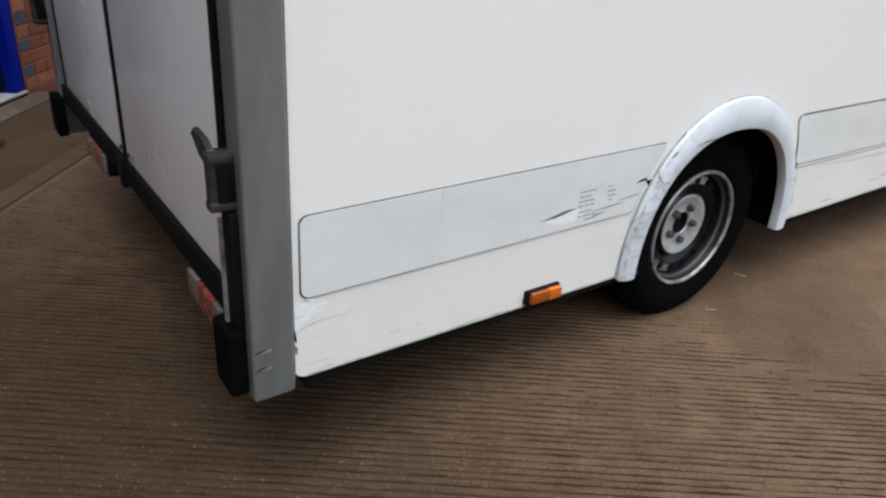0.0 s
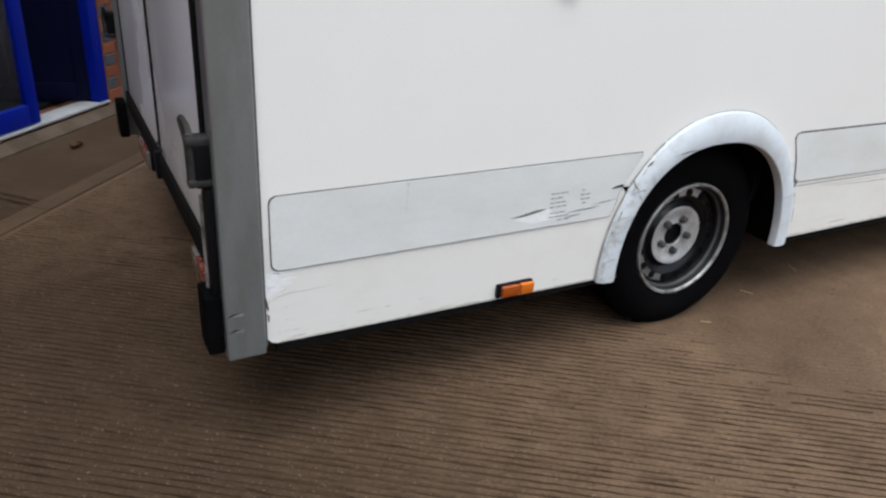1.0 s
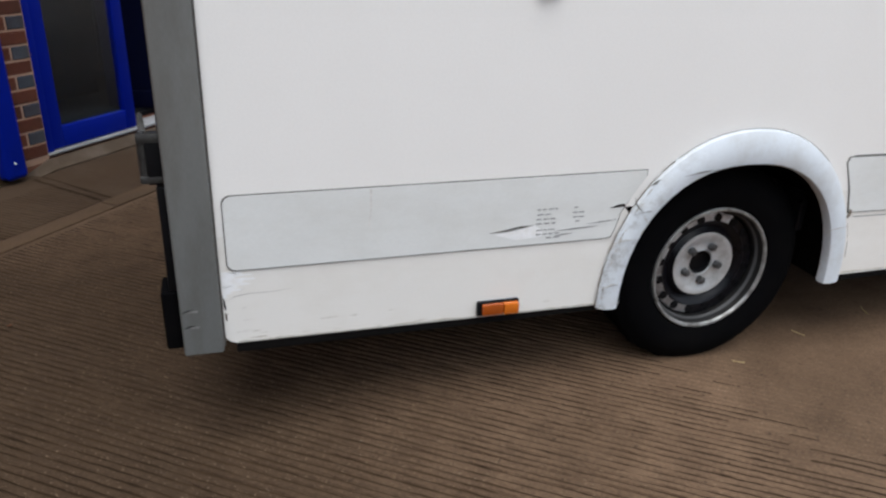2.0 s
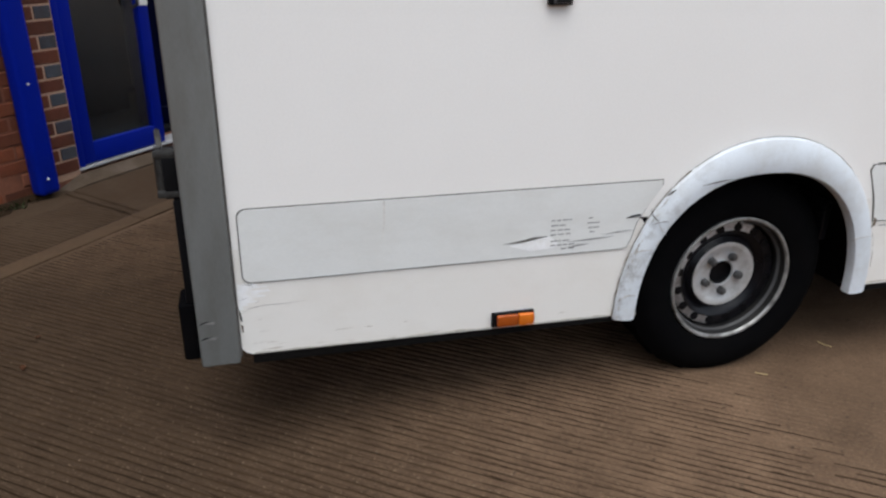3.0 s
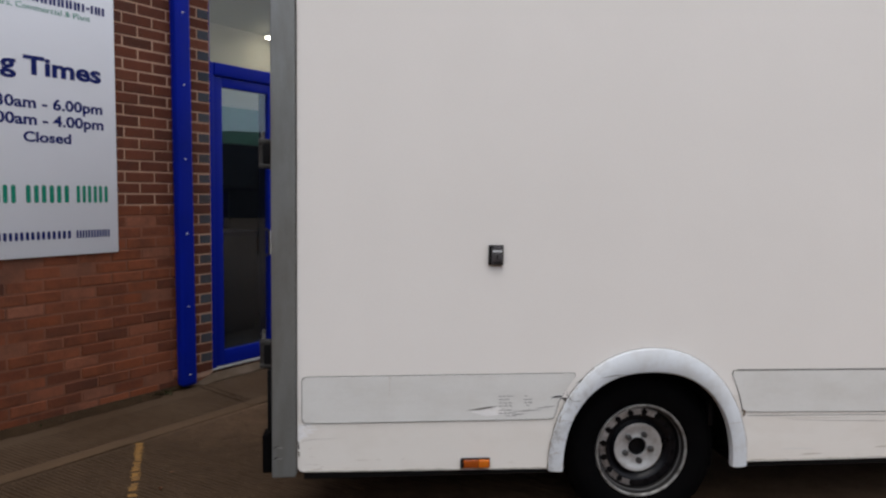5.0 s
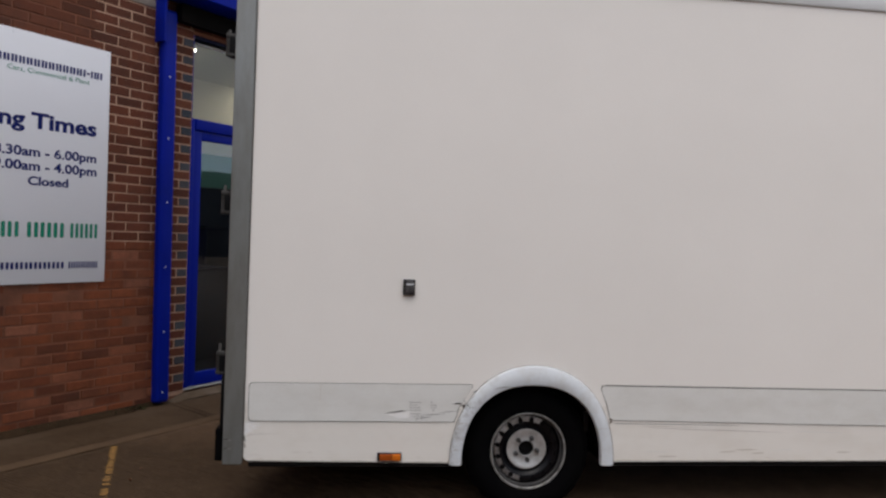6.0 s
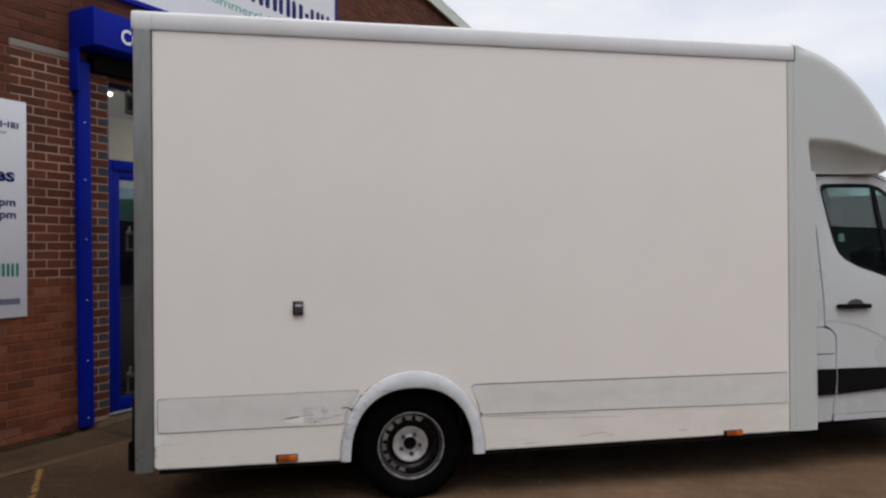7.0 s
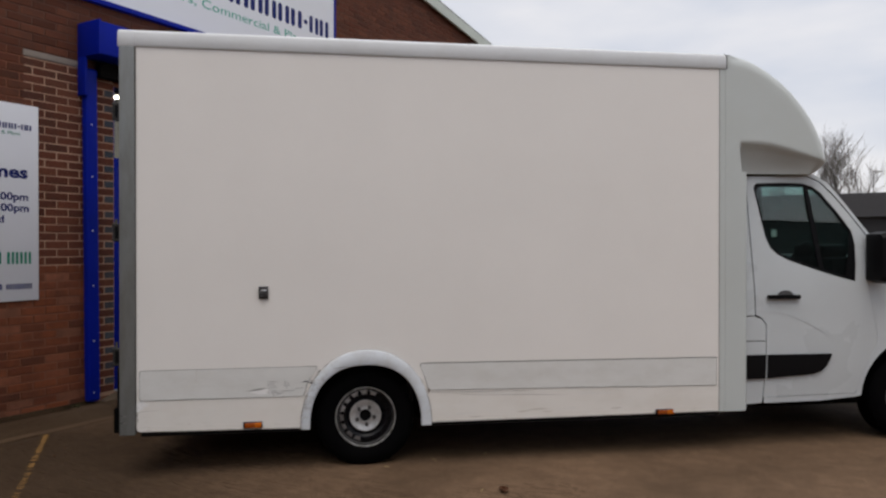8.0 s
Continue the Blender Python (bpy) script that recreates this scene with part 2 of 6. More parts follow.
M_DULLPAD = material("dirty_shaded_vent_paint", (0.34, 0.34, 0.35), 0.32, metal=0.7, grain=0.15, fine=150, bump=0.1, stain=(0.02, 0.018, 0.017), stain_amount=0.8, stain_scale=30)
M_DULL = material("scuffed_latch_metal", (0.115, 0.11, 0.115), 0.45, metal=0.3, grain=0.2, fine=200, bump=0.1, stain=(0.03, 0.028, 0.03), stain_amount=0.8, stain_scale=60)
M_VERGE = material("pale_green_grey_paint", (0.58, 0.64, 0.58), 0.5, grain=0.05, scale=2.0, fine=60, bump=0.03, stain=(0.40, 0.42, 0.37), stain_amount=0.4, stain_scale=1.5)
M_NUT = material("grey_wheel_nut", (0.10, 0.10, 0.103), 0.4, metal=0.5, grain=0.1, fine=150, bump=0.05, stain=(0.03, 0.028, 0.026), stain_amount=0.8, stain_scale=40)
M_FLANGE = material("dull_grey_flange", (0.075, 0.074, 0.076), 0.55, grain=0.12, scale=8, fine=120, bump=0.06, stain=(0.03, 0.028, 0.026), stain_amount=0.6, stain_scale=6)
M_AMBER = material("amber_lens", (0.60, 0.145, 0.010), 0.18, grain=0.12, scale=40, fine=260, bump=0.2, coat=0.6)
M_AMBERDARK = material("deep_amber_lens", (0.34, 0.066, 0.006), 0.2, grain=0.15, scale=40, fine=260, bump=0.2, coat=0.6)
M_RED = material("red_lens", (0.22, 0.05, 0.035), 0.25, grain=0.12, scale=40, fine=260, bump=0.15, coat=0.6)
M_CLEAR = material("clear_lens", (0.15, 0.13, 0.115), 0.2, grain=0.12, scale=40, fine=260, bump=0.15, coat=0.6)
M_CHROME = material("chrome", (0.7, 0.7, 0.7), 0.15, metal=1.0, grain=0.05, bump=0.0)
M_SEAL = material("dirty_seal", (0.10, 0.095, 0.085), 0.8, grain=0.3, scale=14, fine=120, bump=0.05)
M_FAINT = material("faint_rub_mark", (0.66, 0.64, 0.61), 0.6, grain=0.15, scale=30, fine=140, bump=0.05)
M_RUB = material("dull_rub_mark", (0.745, 0.715, 0.675), 0.6, grain=0.1, scale=30, fine=140, bump=0.05)
M_GRIME = material("brown_grime", (0.17, 0.135, 0.10), 0.85, grain=0.3, scale=30, fine=140, bump=0.1)
M_PRINT = material("faded_print", (0.20, 0.20, 0.20), 0.7, grain=0.3, scale=60, fine=200, bump=0.0)
M_SMEAR = material("thin_dirt_smear", (0.54, 0.50, 0.44), 0.7, grain=0.2, scale=40, fine=140, bump=0.05)
M_CHIP = material("worn_grey_chip", (0.42, 0.40, 0.37), 0.7, grain=0.25, scale=30, fine=140, bump=0.1)
M_FILLER = material("white_filler", (0.885, 0.885, 0.89), 0.6, grain=0.06, scale=40, fine=180, bump=0.15, stain=(0.80, 0.775, 0.735), stain_amount=0.7, stain_scale=45)
M_GLASS = glass("tinted_glass", (0.74, 0.91, 0.88), clear=0.72, gloss=0.06)
M_PANE = glass("door_glass", (0.88, 0.95, 0.97), clear=0.90, gloss=0.065, sheen=(0.66, 0.80, 1.0))
M_FAN = glass("fanlight_glass", (0.95, 0.95, 0.90), clear=0.92, gloss=0.05)
M_BLUE = material("royal_blue_paint", (0.001, 0.012, 0.27), 0.4, grain=0.06, scale=3.0, fine=120, bump=0.03, spec=0.10, stain=(0.004, 0.014, 0.15), stain_amount=0.4)
# navy furniture, and the blue door paint darkened as its shaded copy
M_NAVY = material("navy_and_shaded_blue", (0.0015, 0.003, 0.022), 0.5, grain=0.08, fine=120, bump=0.03, spec=0.12)
M_SIGN = material("white_sign_board", (0.77, 0.79, 0.84), 0.4, grain=0.015, scale=2.0, fine=150, bump=0.01)
M_INK = material("navy_letter", (0.012, 0.020, 0.13), 0.5, grain=0.04, bump=0.0, spec=0.12)
# fascia green, lightened in the colour to look overexposed
M_PALEGREEN = material("lightened_green_letter", (0.05, 0.38, 0.29), 0.5, grain=0.04, bump=0.0, spec=0.12)
M_GREEN = material("green_letter", (0.012, 0.235, 0.155), 0.5, grain=0.04, bump=0.0, spec=0.12)
M_WHITE = material("white_paper", (0.80, 0.80, 0.79), 0.6, grain=0.03, bump=0.02)
OLD = [(0.203, 0.057, 0.024), (0.240, 0.070, 0.030), (0.165, 0.048, 0.023), (0.256, 0.080, 0.038), (0.196, 0.058, 0.026), (0.118, 0.040, 0.022), (0.222, 0.065, 0.030), (0.285, 0.112, 0.066)]
UPPER = [(0.104, 0.032, 0.016), (0.134, 0.041, 0.022), (0.086, 0.028, 0.015), (0.151, 0.051, 0.028), (0.117, 0.037, 0.019)]
INFILL = [(0.125, 0.039, 0.020), (0.099, 0.030, 0.017), (0.148, 0.046, 0.025), (0.110, 0.034, 0.020), (0.168, 0.056, 0.030), (0.081, 0.027, 0.017)]
BLUES = [(0.042, 0.050, 0.066), (0.070, 0.076, 0.088), (0.055, 0.061, 0.077)]
BRICK = dict(rough=0.85, grain=0.14, scale=14.0, fine=130.0, bump=0.35, stain=(0.055, 0.028, 0.020), stain_amount=0.6, stain_scale=4.0, spec=0.25)
M_BRICK = {}
for kind_, tones_ in (("old", OLD), ("infill", INFILL), ("upper", UPPER), ("blue", BLUES)):
    for pick_ in ("object", "island"):
        M_BRICK[kind_, pick_] = material("brick_" + kind_ + "_" + pick_, (0.3, 0.1, 0.06), pick=pick_, tones=tones_, **BRICK)
M_MORTAR_OLD = material("red_stained_mortar", (0.215, 0.079, 0.042), 0.9, grain=0.15, scale=8, fine=120, bump=0.3, stain=(0.06, 0.03, 0.022), stain_amount=0.7)
M_MORTAR_DARK = material("dark_upper_mortar", (0.11, 0.047, 0.03), 0.9, grain=0.15, scale=8, fine=120, bump=0.3)
M_MORTAR = material("buff_mortar", (0.46, 0.285, 0.195), 0.9, grain=0.12, scale=8, fine=120, bump=0.3, stain=(0.22, 0.12, 0.08), stain_amount=0.5)
M_LINTELPALE = material("worn_pale_sill", (0.42, 0.42, 0.43), 0.55, grain=0.12, scale=8, fine=120, bump=0.1, stain=(0.2, 0.18, 0.16), stain_amount=0.5, stain_scale=7)
M_LINTEL = material("concrete_lintel", (0.24, 0.20, 0.17), 0.85, grain=0.1, fine=100, bump=0.2, stain=(0.14, 0.10, 0.08), stain_amount=0.5)
# last argument paints the shade behind the van into the colour
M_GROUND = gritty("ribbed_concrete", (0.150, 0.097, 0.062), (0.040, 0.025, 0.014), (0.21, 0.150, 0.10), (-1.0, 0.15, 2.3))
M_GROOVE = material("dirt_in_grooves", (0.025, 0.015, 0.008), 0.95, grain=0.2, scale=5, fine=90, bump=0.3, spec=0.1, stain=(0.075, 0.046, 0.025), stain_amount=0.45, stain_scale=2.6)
M_PAVE = material("worn_concrete_path", (0.056, 0.034, 0.019), 0.85, grain=0.1, scale=2.2, fine=80, bump=0.3, stain=(0.088, 0.061, 0.040), stain_amount=0.7, stain_scale=1.3, spec=0.15)
M_KERB = material("concrete_kerb", (0.090, 0.057, 0.034), 0.82, grain=0.14, scale=3.5, fine=80, bump=0.3, stain=(0.045, 0.029, 0.018), stain_amount=0.5, stain_scale=3.0, spec=0.15)
M_STEP = material("pale_cement_fillet", (0.085, 0.060, 0.040), 0.85, grain=0.12, scale=4, fine=90, bump=0.3, stain=(0.17, 0.135, 0.11), stain_amount=0.6, stain_scale=4, spec=0.15)
M_YELLOW = material("worn_yellow_paint", (0.25, 0.130, 0.030), 0.8, grain=0.25, scale=30, fine=90, bump=0.2, stain=(0.10, 0.06, 0.03), stain_amount=0.9, stain_scale=24)
M_ROOM = material("cream_room_wall", (0.50, 0.485, 0.40), 0.8, grain=0.04, bump=0.03)
M_ROOMGREEN = material("green_room_board", (0.10, 0.25, 0.215), 0.7, grain=0.06, bump=0.03)
M_ROOMDARK = material("dark_blue_grey_room", (0.012, 0.016, 0.024), 0.6, grain=0.2, scale=3.0, bump=0.05, spec=0.2, stain=(0.022, 0.028, 0.038), stain_amount=0.6, stain_scale=2.0)
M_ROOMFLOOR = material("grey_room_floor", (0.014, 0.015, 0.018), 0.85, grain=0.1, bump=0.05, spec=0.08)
M_STRAW = material("pale_straw", (0.36, 0.27, 0.13), 0.8, grain=0.2, bump=0.1)
M_LEAF = material("dead_leaf", (0.16, 0.065, 0.03), 0.7, grain=0.25, scale=40, bump=0.2)
M_WEED = material("weed_green", (0.06, 0.075, 0.025), 0.8, grain=0.3, scale=60, bump=0.2)
M_BARK = material("grey_bark", (0.15, 0.135, 0.125), 0.9, grain=0.2, bump=0.2)
M_SHED = material("dark_sheet_wall", (0.018, 0.018, 0.021), 0.7, grain=0.12, scale=0.6, fine=12, bump=0.1)
M_SHEDROOF = material("grey_sheet_roof", (0.05, 0.05, 0.055), 0.6, grain=0.1, scale=0.6, fine=12, bump=0.1)
M_CLAD = material("grey_cladding", (0.045, 0.05, 0.05), 0.6, grain=0.1, scale=0.6, fine=14, bump=0.1)
M_SEAT = material("dark_seat_cloth", (0.012, 0.012, 0.014), 0.9, grain=0.2, bump=0.15)
M_LAMP = glow("lit_tube", (1.0, 0.98, 0.93), 8.0)

# ---------------------------------------------------------------- mesh helpers
SITE = pose(0, 0, 0, 0, 0, 51.0)      # x along the building's wall, y into it
WALL = 2.33


def thing(name, label, category, m=None, group="", kind=""):
    ob = new(name)
    ob.empty_display_size = 0.1
    ob.matrix_world = m if m is not None else Matrix()
    return tagged(ob, label, category, group, kind)


def mesh_of(name, bm, mats):
    bmesh.ops.recalc_face_normals(bm, faces=bm.faces[:])
    me = bpy.data.meshes.new(name)
    bm.to_mesh(me)
    bm.free()
    for m in (mats if isinstance(mats, (list, tuple)) else (mats,)):
        me.materials.append(m)
    return me


def smooth(me, angle=35):
    me.polygons.foreach_set("use_smooth", [True] * len(me.polygons))
    me.set_sharp_from_angle(angle=radians(angle))


def part(name, bm, mat, parent=None, label="", soft=True):
    me = mesh_of(name, bm, mat)
    if soft:
        smooth(me)
    ob = new(name, me)
    if parent is not None:
        ob.parent = parent
    if label:
        ob["label"] = label
    return ob


def single(name, bm, mat, label, category, m=None, group="", kind="", soft=True):
    ob = part(name, bm, mat, None, "", soft)
    if m is not None:
        ob.matrix_world = m
    return tagged(ob, label, category, group, kind)


def box(bm, x0, x1, y0, y1, z0, z1, r=0.0, seg=2):
    made = bmesh.ops.create_cube(bm, size=1.0, matrix=Matrix.LocRotScale(((x0 + x1) / 2, (y0 + y1) / 2, (z0 + z1) / 2), None, (x1 - x0, y1 - y0, z1 - z0)))
    if r:
        edges = {e for v in made["verts"] for e in v.link_edges}
        bmesh.ops.bevel(bm, geom=list(edges), offset=r, segments=seg, affect="EDGES", profile=0.6)
    return bm


def boxed(*a, **k):
    return box(bmesh.new(), *a, **k)


def prism(bm, pts, y0, y1):
    """A polygon of (x, z) points made solid from y0 to y1."""
    a = [bm.verts.new((x, y0, z)) for x, z in pts]
    b = [bm.verts.new((x, y1, z)) for x, z in pts]
    bm.faces.new(a)
    bm.faces.new(b[::-1])
    for i in range(len(pts)):
        j = (i + 1) % len(pts)
        bm.faces.new((a[i], b[i], b[j], a[j]))
    return bm


def solid(pts, y0, y1):
    return prism(bmesh.new(), pts, y0, y1)


def plate(outer, holes, y0, y1):
    """A plate with holes: outlines in (x, z)."""
    bm = bmesh.new()
    edges = []
    for ring in (outer, *holes):
        vs = [bm.verts.new((x, y0, z)) for x, z in ring]
        edges += [bm.edges.new((vs[i], vs[(i + 1) % len(vs)])) for i in range(len(vs))]
    made = bmesh.ops.triangle_fill(bm, use_beauty=True, edges=edges)
    faces = [g for g in made["geom"] if isinstance(g, bmesh.types.BMFace)]
    up = bmesh.ops.extrude_face_region(bm, geom=faces)
    bmesh.ops.translate(bm, vec=(0, y1 - y0, 0), verts=[g for g in up["geom"] if isinstance(g, bmesh.types.BMVert)])
    return bm


def cyl(bm, p, q, r0, r1=None, n=16):
    p, q = Vector(p), Vector(q)
    m = Matrix.Translation((p + q) / 2) @ (q - p).to_track_quat("Z", "Y").to_matrix().to_4x4()
    bmesh.ops.create_cone(bm, cap_ends=True, segments=n, radius1=r0, radius2=r0 if r1 is None else r1, depth=(q - p).length, matrix=m)
    return bm


def tube(bm, pts, r, n=6):
    for a, b in zip(pts, pts[1:]):
        cyl(bm, a, b, r, n=n)
    return bm


def loft(rings, closed=True, caps=True):
    bm = bmesh.new()
    rows = [[bm.verts.new(p) for p in ring] for ring in rings]
    n = len(rows[0])
    for a, b in zip(rows, rows[1:]):
        for i in range(n if closed else n - 1):
            j = (i + 1) % n
            bm.faces.new((a[i], a[j], b[j], b[i]))
    if caps and closed:
        bm.faces.new(rows[0])
        bm.faces.new(rows[-1][::-1])
    return bm


def lathe(profile, n=40, cx=0.0, cz=0.0):
    """Turns (radius, y) points round a level axle through (cx, cz)."""
    return loft([[(cx + r * math.cos(2 * math.pi * k / n), y, cz + r * math.sin(2 * math.pi * k / n)) for k in range(n)] for r, y in profile], caps=False)


def rounded(x0, x1, z0, z1, r, n=5):
    pts = []
    for cx, cz, a in ((x1 - r, z1 - r, 0), (x0 + r, z1 - r, 90), (x0 + r, z0 + r, 180), (x1 - r, z0 + r, 270)):
        pts += [(cx + r * math.cos(radians(a + 90 * i / n)), cz + r * math.sin(radians(a + 90 * i / n))) for i in range(n + 1)]
    return pts


def letters(name, text, x0, z0, cap, mat, parent, y, x1=None, bold=0.0, label=""):
    """Lettering that stands on the plane y, its first letter at x0, its last at x1."""
    cu = bpy.data.curves.new(name, "FONT")
    cu.body, cu.size, cu.extrude, cu.offset, cu.resolution_u = text, cap / 0.70, 0.0008, bold, 3
    tmp = new("letters_tmp", cu)
    bpy.context.view_layer.update()
    me = bpy.data.meshes.new_from_object(tmp.evaluated_get(bpy.context.evaluated_depsgraph_get()))
    bpy.data.objects.remove(tmp)
    co = np.empty(len(me.vertices) * 3)
    me.vertices.foreach_get("co", co)
    co = co.reshape(-1, 3)
    lo, hi = co[:, 0].min(), co[:, 0].max()
    k = (x1 - x0) / (hi - lo) if x1 is not None else 1.0
    out = np.stack([x0 + (co[:, 0] - lo) * k, y - co[:, 2], z0 + co[:, 1]], 1)
    me.vertices.foreach_set("co", out.ravel())
    bm = bmesh.new()
    bm.from_mesh(me)
    bpy.data.meshes.remove(me)
    seen, isles = set(), []
    for v in bm.verts:
        if v in seen:
            continue
        todo, isle = [v], []
        seen.add(v)
        while todo:
            p = todo.pop()
            isle.append(p)
            for e in p.link_edges:
                q = e.other_vert(p)
                if q not in seen:
                    seen.add(q)
                    todo.append(q)
        isles.append((min(p.co.x for p in isle), max(p.co.x for p in isle), isle))
    isles.sort(key=lambda i: i[0])
    words, reach = [], None
    for lo, hi, isle in isles:
        if reach is None or lo - reach > 0.22 * cap * k:
            words.append([])
            reach = hi
        words[-1] += isle
        reach = max(reach, hi)
    for w in words:
        keep = set(w)
        b2 = bm.copy()
        b2.verts.ensure_lookup_table()
        bm.verts.index_update()
        ids = {v.index for v in keep}
        bmesh.ops.delete(b2, geom=[v for i, v in enumerate(b2.verts) if i not in ids], context="VERTS")
        part(name, b2, mat, parent, label, soft=False)
    bm.free()

# ---------------------------------------------------------------- ground
RIB = 0.026
S0, S1, W0, KERB0, KERB1 = -5.2, 6.4, -17.0, 1.585, 1.69
SHEAR = -0.058        # the ribs stand a little off square to the wall


def worn(s, w):
    """How far the ribs are rubbed down: smooth where wheels run along the parked van and close to the kerb."""
    x = s * math.cos(radians(51)) - w * math.sin(radians(51)) + 0.25 * noise.noise((s * 1.1, w * 1.1, 6.0))
    y = s * math.sin(radians(51)) + w * math.cos(radians(51))
    out = min(1.0, max(0.0, (-y - 0.1) / 0.6))
    along = max(min(1.0, max(0.0, (x - 2.1) / 1.2)), min(1.0, max(0.0, (x - 0.7) / 1.15)) * (1 - 0.45 * out))
    edge = min(1.0, max(0.0, 1 - abs(w - KERB0) / 0.11)) if w < KERB0 else max(min(1.0, max(0.0, (w - 2.0) / 0.15)), min(1.0, max(0.0, (s - 1.1) / 0.5)))
    ends = min(1.0, max(0.0, 1 - min(s - S0, S1 - s) / 0.8)) if w < KERB0 else 0.0
    return max(0.93 * along ** 0.8, 0.95 * edge, ends)


def ribbed(s0, s1, steps, depth, z=0.0, uneven=1.0):
    """A sheet of ribs that run along y; each rib's edges wander and its groove is filled here and there."""
    rng = random.Random(5)
    prof = [(s0, 0.0, 0)]
    n = int((s1 - s0) / RIB)
    for i in range(n):
        s = s0 + i * RIB
        j = rng.uniform(-0.0015, 0.0015)
        d = depth * rng.uniform(0.85, 1.1)
        prof += [(s + 0.002, 0.0, 0), (s + 0.0140 + j, 0.0, 1), (s + 0.0166 + j, -d, 2), (s + 0.0236 + j, -d, 1)]
    prof.append((s1, 0.0, 0))
    m = len(prof)
    verts = []
    for k, w in enumerate(steps):
        edge_row = k in (0, len(steps) - 1)
        for i, (s, h, _) in enumerate(prof):
            if i in (0, m - 1) or edge_row:
                verts.append((s + SHEAR * w, w, z + h * (0 if edge_row or i in (0, m - 1) else 1)))
                continue
            fill = min(1.0, 0.42 + 1.1 * abs(noise.noise((s * 1.3, w * 1.3, 3.0))) + 0.7 * noise.noise((s * 40, w * 11, 8.0)))
            fill *= 1 - worn(s, w)
            wander = 0.0010 * math.sin(w * 5.1 + 0.7 * (i // 4)) + 0.003 * math.sin(w * 0.9 + s * 0.4) + uneven * (0.0030 * noise.noise((i * 1.37, w * 19.0, 0.5)) + 0.0016 * noise.noise((i * 2.9, w * 47.0, 2.5)))
            verts.append((s + SHEAR * w + wander, w, z + h * max(0.05, fill) + 0.0012 * noise.noise((s * 3, w * 3, 0)) + uneven * 0.0002 * noise.noise((s * 31, w * 31, 5.0))))
    faces = [(k * m + i, k * m + i + 1, (k + 1) * m + i + 1, (k + 1) * m + i) for k in range(len(steps) - 1) for i in range(m - 1)]
    marks = [1 if prof[i][2] == 2 and worn(prof[i][0], steps[k]) + 0.16 * noise.noise((i * 0.7, steps[k] * 5, 4.0)) < 0.58 else 0 for k in range(len(steps) - 1) for i in range(m - 1)]
    return verts, faces, marks


verts, faces, marks = ribbed(S0, S1, [W0 + (-4.0 - W0) * k / 12 for k in range(12)] + [-4.0 + 2.0 * k / 30 for k in range(30)] + [-2.0 + (KERB0 + 2.0) * k / 130 for k in range(131)], 0.0066)
FAR = 400.0
base = len(verts)
verts += [(S0 + SHEAR * W0, W0, 0), (S1 + SHEAR * W0, W0, 0), (S1 + SHEAR * KERB0, KERB0, 0), (S0 + SHEAR * KERB0, KERB0, 0), (-FAR, -FAR, 0), (FAR, -FAR, 0), (FAR, FAR, 0), (-FAR, FAR, 0)]
faces += [(base, base + 4, base + 5, base + 1), (base + 1, base + 5, base + 6, base + 2), (base + 2, base + 6, base + 7, base + 3), (base + 3, base + 7, base + 4, base)]
marks += [0] * 4
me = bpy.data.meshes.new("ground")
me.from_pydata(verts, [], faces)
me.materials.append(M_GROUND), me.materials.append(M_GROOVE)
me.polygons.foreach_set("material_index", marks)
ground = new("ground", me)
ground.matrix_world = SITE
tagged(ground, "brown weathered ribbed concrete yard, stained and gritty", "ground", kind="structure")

verts, faces, marks = ribbed(-4.0, 6.0, [KERB1 + (WALL + 0.004 - KERB1) * k / 20 for k in range(21)], 0.0040, 0.006)
me = bpy.data.meshes.new("pavement")
me.from_pydata(verts, [], faces)
me.materials.append(M_PAVE), me.materials.append(M_GROOVE)
me.polygons.foreach_set("material_index", marks)
pavement = new("pavement", me)
pavement.matrix_world = SITE
tagged(pavement, "narrow worn concrete path along the brick wall", "pavement", kind="structure")

kerb = thing("kerb", "low flush concrete kerb stones between yard and path", "kerb", SITE, kind="structure")
stone = mesh_of("kerb_stone", boxed(0.001, 0.909, KERB0, KERB1, -0.1, 0.008, r=0.003), M_KERB)
for i in range(-10, 15):
    k = new("kerb_stone", stone)
    k.parent, k.location = kerb, (i * 0.91 + 0.3, 0, 0.002 * ((i * 7) % 3 - 1))

bm = bmesh.new()
rng = random.Random(31)
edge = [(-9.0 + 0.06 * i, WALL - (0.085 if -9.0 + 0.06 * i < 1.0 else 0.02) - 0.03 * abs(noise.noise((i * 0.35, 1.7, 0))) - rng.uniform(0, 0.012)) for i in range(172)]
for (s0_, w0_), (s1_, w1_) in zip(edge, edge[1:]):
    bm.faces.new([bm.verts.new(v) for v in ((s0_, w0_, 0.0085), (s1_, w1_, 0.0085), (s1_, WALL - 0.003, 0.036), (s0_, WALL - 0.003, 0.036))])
bmesh.ops.remove_doubles(bm, verts=bm.verts[:], dist=0.0005)
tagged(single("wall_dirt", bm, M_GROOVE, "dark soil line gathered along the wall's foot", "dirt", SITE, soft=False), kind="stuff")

# open joints across the path beside the doorway
bm = bmesh.new()
